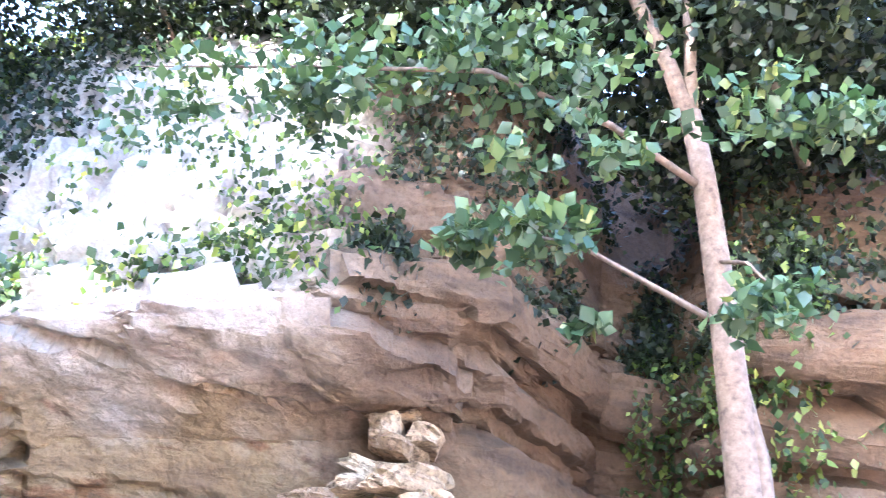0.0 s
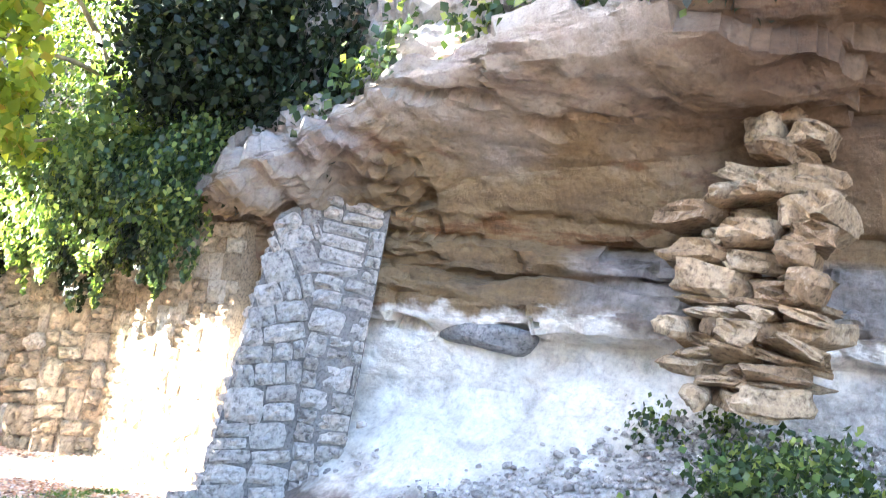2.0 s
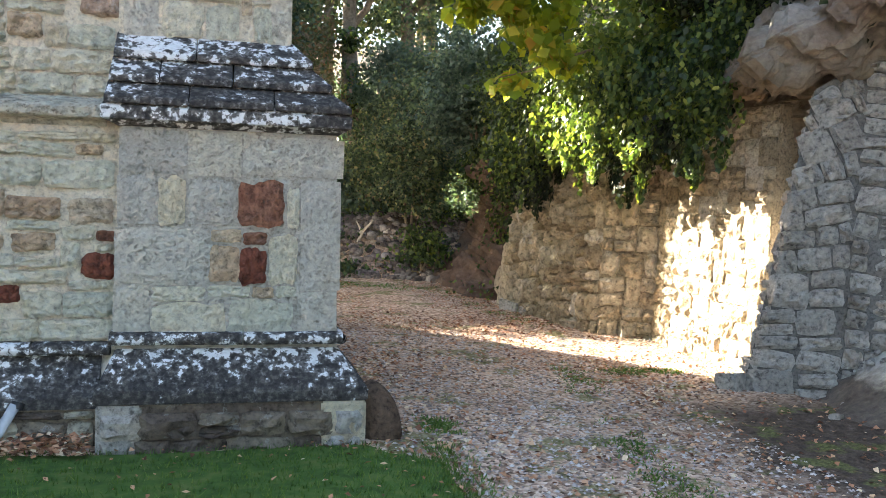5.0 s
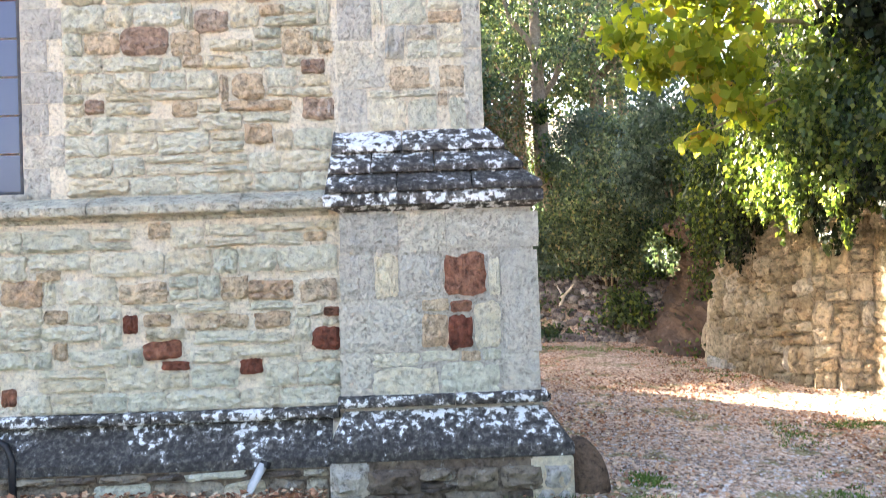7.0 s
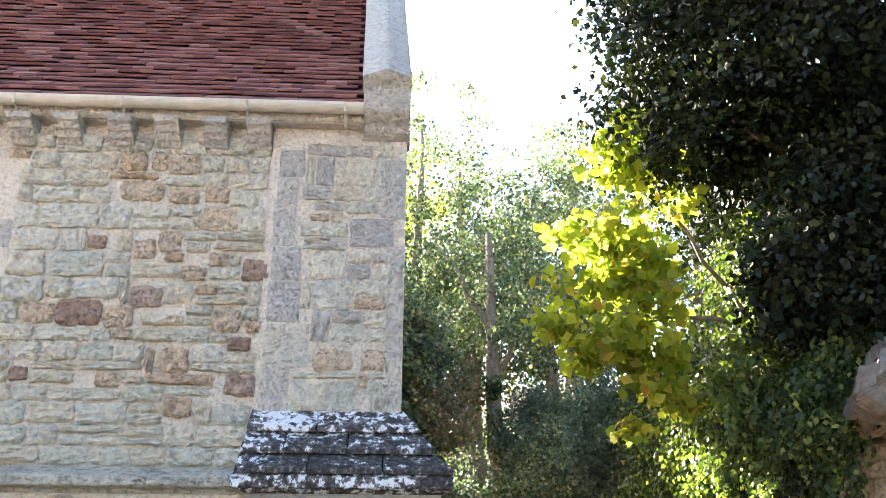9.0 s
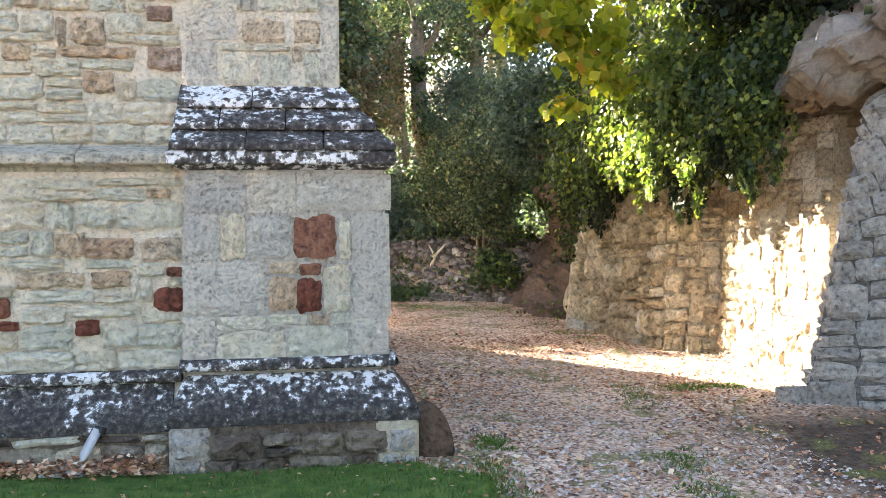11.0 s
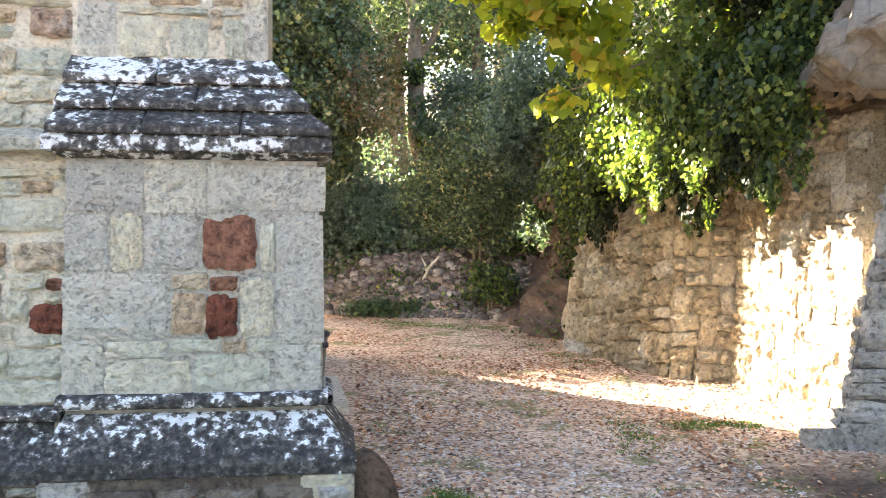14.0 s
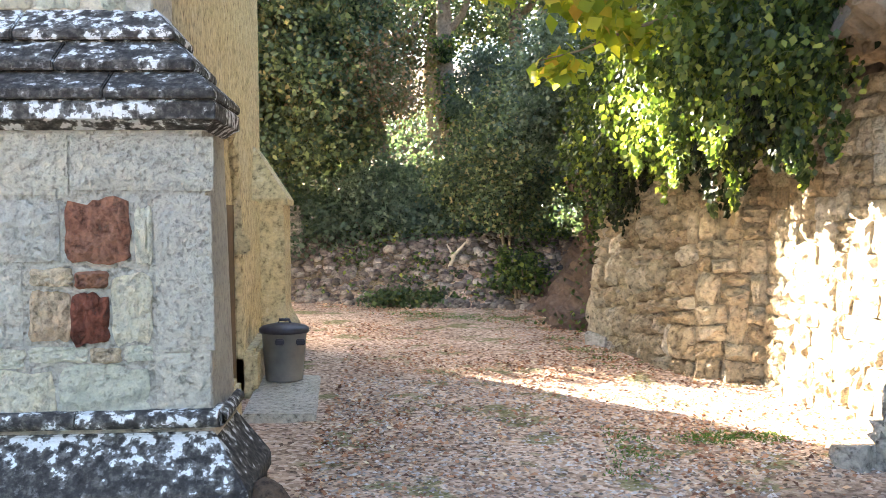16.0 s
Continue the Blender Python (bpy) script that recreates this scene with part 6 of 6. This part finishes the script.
def bush(centre, radii, count, per, spread, size, mat, label, foot=None):
    t = thing("bush", (centre[0], centre[1], float(ground_z(centre[0], centre[1])) if foot is None else foot), label, "bush", "bank bushes")
    gz = float(ground_z(centre[0], centre[1])) if foot is None else foot
    for k in range(3):
        part("stem", mesh("stem", *tube(wander_path((centre[0] + 0.1 * k - 0.1, centre[1], gz - 0.05), (centre[0] + (k - 1) * radii[0] * 0.5, centre[1], centre[2] + radii[2] * 0.5), 5, 0.04), taper(5, 0.03, 0.008), 6)), bark_m, t)
    part("foliage", leaf_mesh("foliage", clumps(centre, radii, count, per, spread, -0.8), size), mat, t)


bush((0.7, 12.6, 1.75), (1.5, 0.8, 0.75), 130, 110, 0.15, 0.07, blue_leaf, "low grey-green bush on the bank")
bush((2.6, 12.6, 2.1), (1.0, 0.8, 1.0), 100, 100, 0.15, 0.07, wood_leaf, "green bramble bush on the bank")
bush((2.95, 12.9, 3.7), (0.75, 0.7, 1.0), 90, 110, 0.14, 0.065, blue_leaf, "dense blue-green bush above the bank")
bush((3.6, 12.4, 3.0), (0.9, 0.8, 1.5), 120, 110, 0.16, 0.07, wood_leaf, "tall green bush against the rock")
bush((3.75, 9.3, 3.3), (0.8, 0.9, 1.1), 110, 120, 0.15, 0.07, blue_leaf, "dense blue-green bush on the broken rock", 2.5)
bush((4.3, 7.6, 3.3), (0.9, 1.0, 1.1), 110, 120, 0.16, 0.07, ivy_leaf, "dark ivy bush crowning the broken rock", 2.4)
bush((3.1, 11.4, 2.2), (0.7, 0.8, 1.3), 110, 110, 0.15, 0.07, wood_leaf, "tall green bush against the rock", 0.9)
# hidden bush, added only to cut the sun strip on the ground
bush((-3.4, 11.2, 1.75), (2.1, 1.3, 1.85), 240, 120, 0.2, 0.11, shaded_ivy, "unseen dense bush added beside the chapel end to block sun")
bush((-1.4, 13.2, 2.3), (1.4, 0.9, 1.0), 110, 100, 0.18, 0.075, wood_leaf, "dark green bush under the trees")
bush((3.1, 9.9, 0.55), (0.5, 0.4, 0.35), 26, 50, 0.10, 0.08, ivy_leaf, "low dark ivy clump at the rock foot")
bush((1.4, 10.1, 0.16), (0.8, 0.25, 0.12), 30, 40, 0.08, 0.07, fresh_leaf, "low green weeds along the verge")
bush((5.3, -2.9, 0.75), (0.5, 0.5, 0.45), 40, 60, 0.10, 0.06, ivy_leaf, "low ivy and weeds on the scree")
ivy_on("ivy_sheet", -2.5, -1.5, 0.07, 0.19, 1300, 0.055, "small ivy patch below the stone stack", 0.1, out=(-0.08, 0, 0.02), patch=0.5)
n = 5200
wx_ = rng.uniform(-3.0, 4.2, n)
wy_ = 10.1 - 0.35 * (wx_ - 1.0) + 0.2 + 2.6 * rng.random(n) ** 0.7
k = np.array([noise.fractal(Vector((a * 1.1, b_ * 1.1, 9)), 1, 2, 3) for a, b_ in zip(wx_, wy_)])
wx_, wy_ = wx_[k > 0.05], wy_[k > 0.05]
solo("bank_weeds", leaf_mesh("bank_weeds", np.stack([wx_, wy_, ground_z(wx_, wy_) + 0.05 + 0.22 * rng.random(len(wx_)) ** 2], 1), 0.075), ivy_leaf, "ivy and weeds creeping over the rubble bank", "weeds", "stuff")
# bleached dead branch on the bank
dead = thing("dead_branch", (2.1, 11.2, 0.5), "bleached dead branch on the rubble bank", "branch")
part("limb", mesh("limb", *tube([(2.2, 11.1, 0.35), (2.05, 11.1, 0.55), (2.12, 11.1, 0.75), (2.0, 11.1, 0.95)], [0.045, 0.04, 0.035, 0.015], 8), True), deadwood, dead)
part("limb", mesh("limb", *tube([(2.08, 11.1, 0.72), (2.25, 11.05, 0.9), (2.3, 11.0, 0.98)], [0.03, 0.022, 0.01], 8), True), deadwood, dead)
# ivy-grown dry wall and sloping stone at the end of the track
end_wall = solo("wall_end", mesh("wall_end", *box(-3.6, -0.55, 12.3, 12.7, 0.2, 1.55)), rubble_mat, "dark dry-stone wall at the end of the track", "wall", "structure")
panel(end_wall, (-2.6, 12.3, 0.25), (-0.55, 12.3, 0.25), (-2.6, 12.3, 1.6), (-0.55, 12.3, 1.6), (0.12, 0.2), (0.2, 0.45), pier_mat, 61, 0.10, 0.012, 3.0)


# thin moss and weeds along the crown of the track, and grass straying past the turf's edge
def blades(pts, lo, hi, width):
    m = len(pts)
    up = rng.uniform(lo, hi, m)
    lean = rng.normal(size=(m, 2)) * hi * 0.5
    side = rng.normal(size=(m, 2))
    side = side / np.linalg.norm(side, axis=1, keepdims=True) * width
    return np.stack([np.c_[pts[:, :2] - side, pts[:, 2] - 0.004], np.c_[pts[:, :2] + side, pts[:, 2] - 0.004], np.c_[pts[:, :2] + lean, pts[:, 2] + up]], 1).reshape(-1, 3)


moss = []
for xa, ya, xb, yb, wd, count in ((2.36, 0.3, 2.12, -0.55, 0.08, 700), (2.08, -0.7, 1.92, -1.7, 0.12, 1000), (3.05, 1.86, 3.75, 1.98, 0.10, 1700), (1.02, 0.25, 1.16, 0.0, 0.07, 900), (2.7, 2.2, 2.5, 1.1, 0.08, 700), (1.2, 9.2, 3.0, 8.2, 0.22, 2600), (3.0, 6.6, 3.3, 4.6, 0.10, 900)):
    t = rng.random(count)
    mx, my = xa + (xb - xa) * t + rng.normal(size=count) * wd, ya + (yb - ya) * t + rng.normal(size=count) * wd
    gap = np.array([noise.fractal(Vector((a * 3, b_ * 3, 1)), 1, 2, 3) for a, b_ in zip(mx, my)]) > -0.15
    moss.append(np.stack([mx, my, ground_z(mx, my) + 0.006], 1)[gap])
moss = np.concatenate(moss)
solo("track_moss", mesh("track_moss", blades(moss, 0.006, 0.022, 0.006), np.arange(3 * len(moss)).reshape(-1, 3)), grass_m, "thin green moss and weeds on the track", "moss", "stuff")
count = 5200
ex_, ey_ = rng.uniform(-3.5, 0.95, count), np.zeros(count)
ey_ = grass_edge(ex_) - np.abs(rng.normal(size=count)) * 0.13
side_n = 1600
sx_n, sy_n = 0.9 + np.abs(rng.normal(size=side_n)) * 0.12, rng.uniform(-1.9, -0.25, side_n)
stray = np.stack([np.concatenate([ex_, sx_n]), np.concatenate([ey_, sy_n])], 1)
stray = np.c_[stray, ground_z(stray[:, 0], stray[:, 1]) + 0.006]
solo("stray_grass", mesh("stray_grass", blades(stray, 0.01, 0.035, 0.004), np.arange(3 * len(stray)).reshape(-1, 3)), grass_m, "thin stray grass at the turf edge", "grass", "stuff")
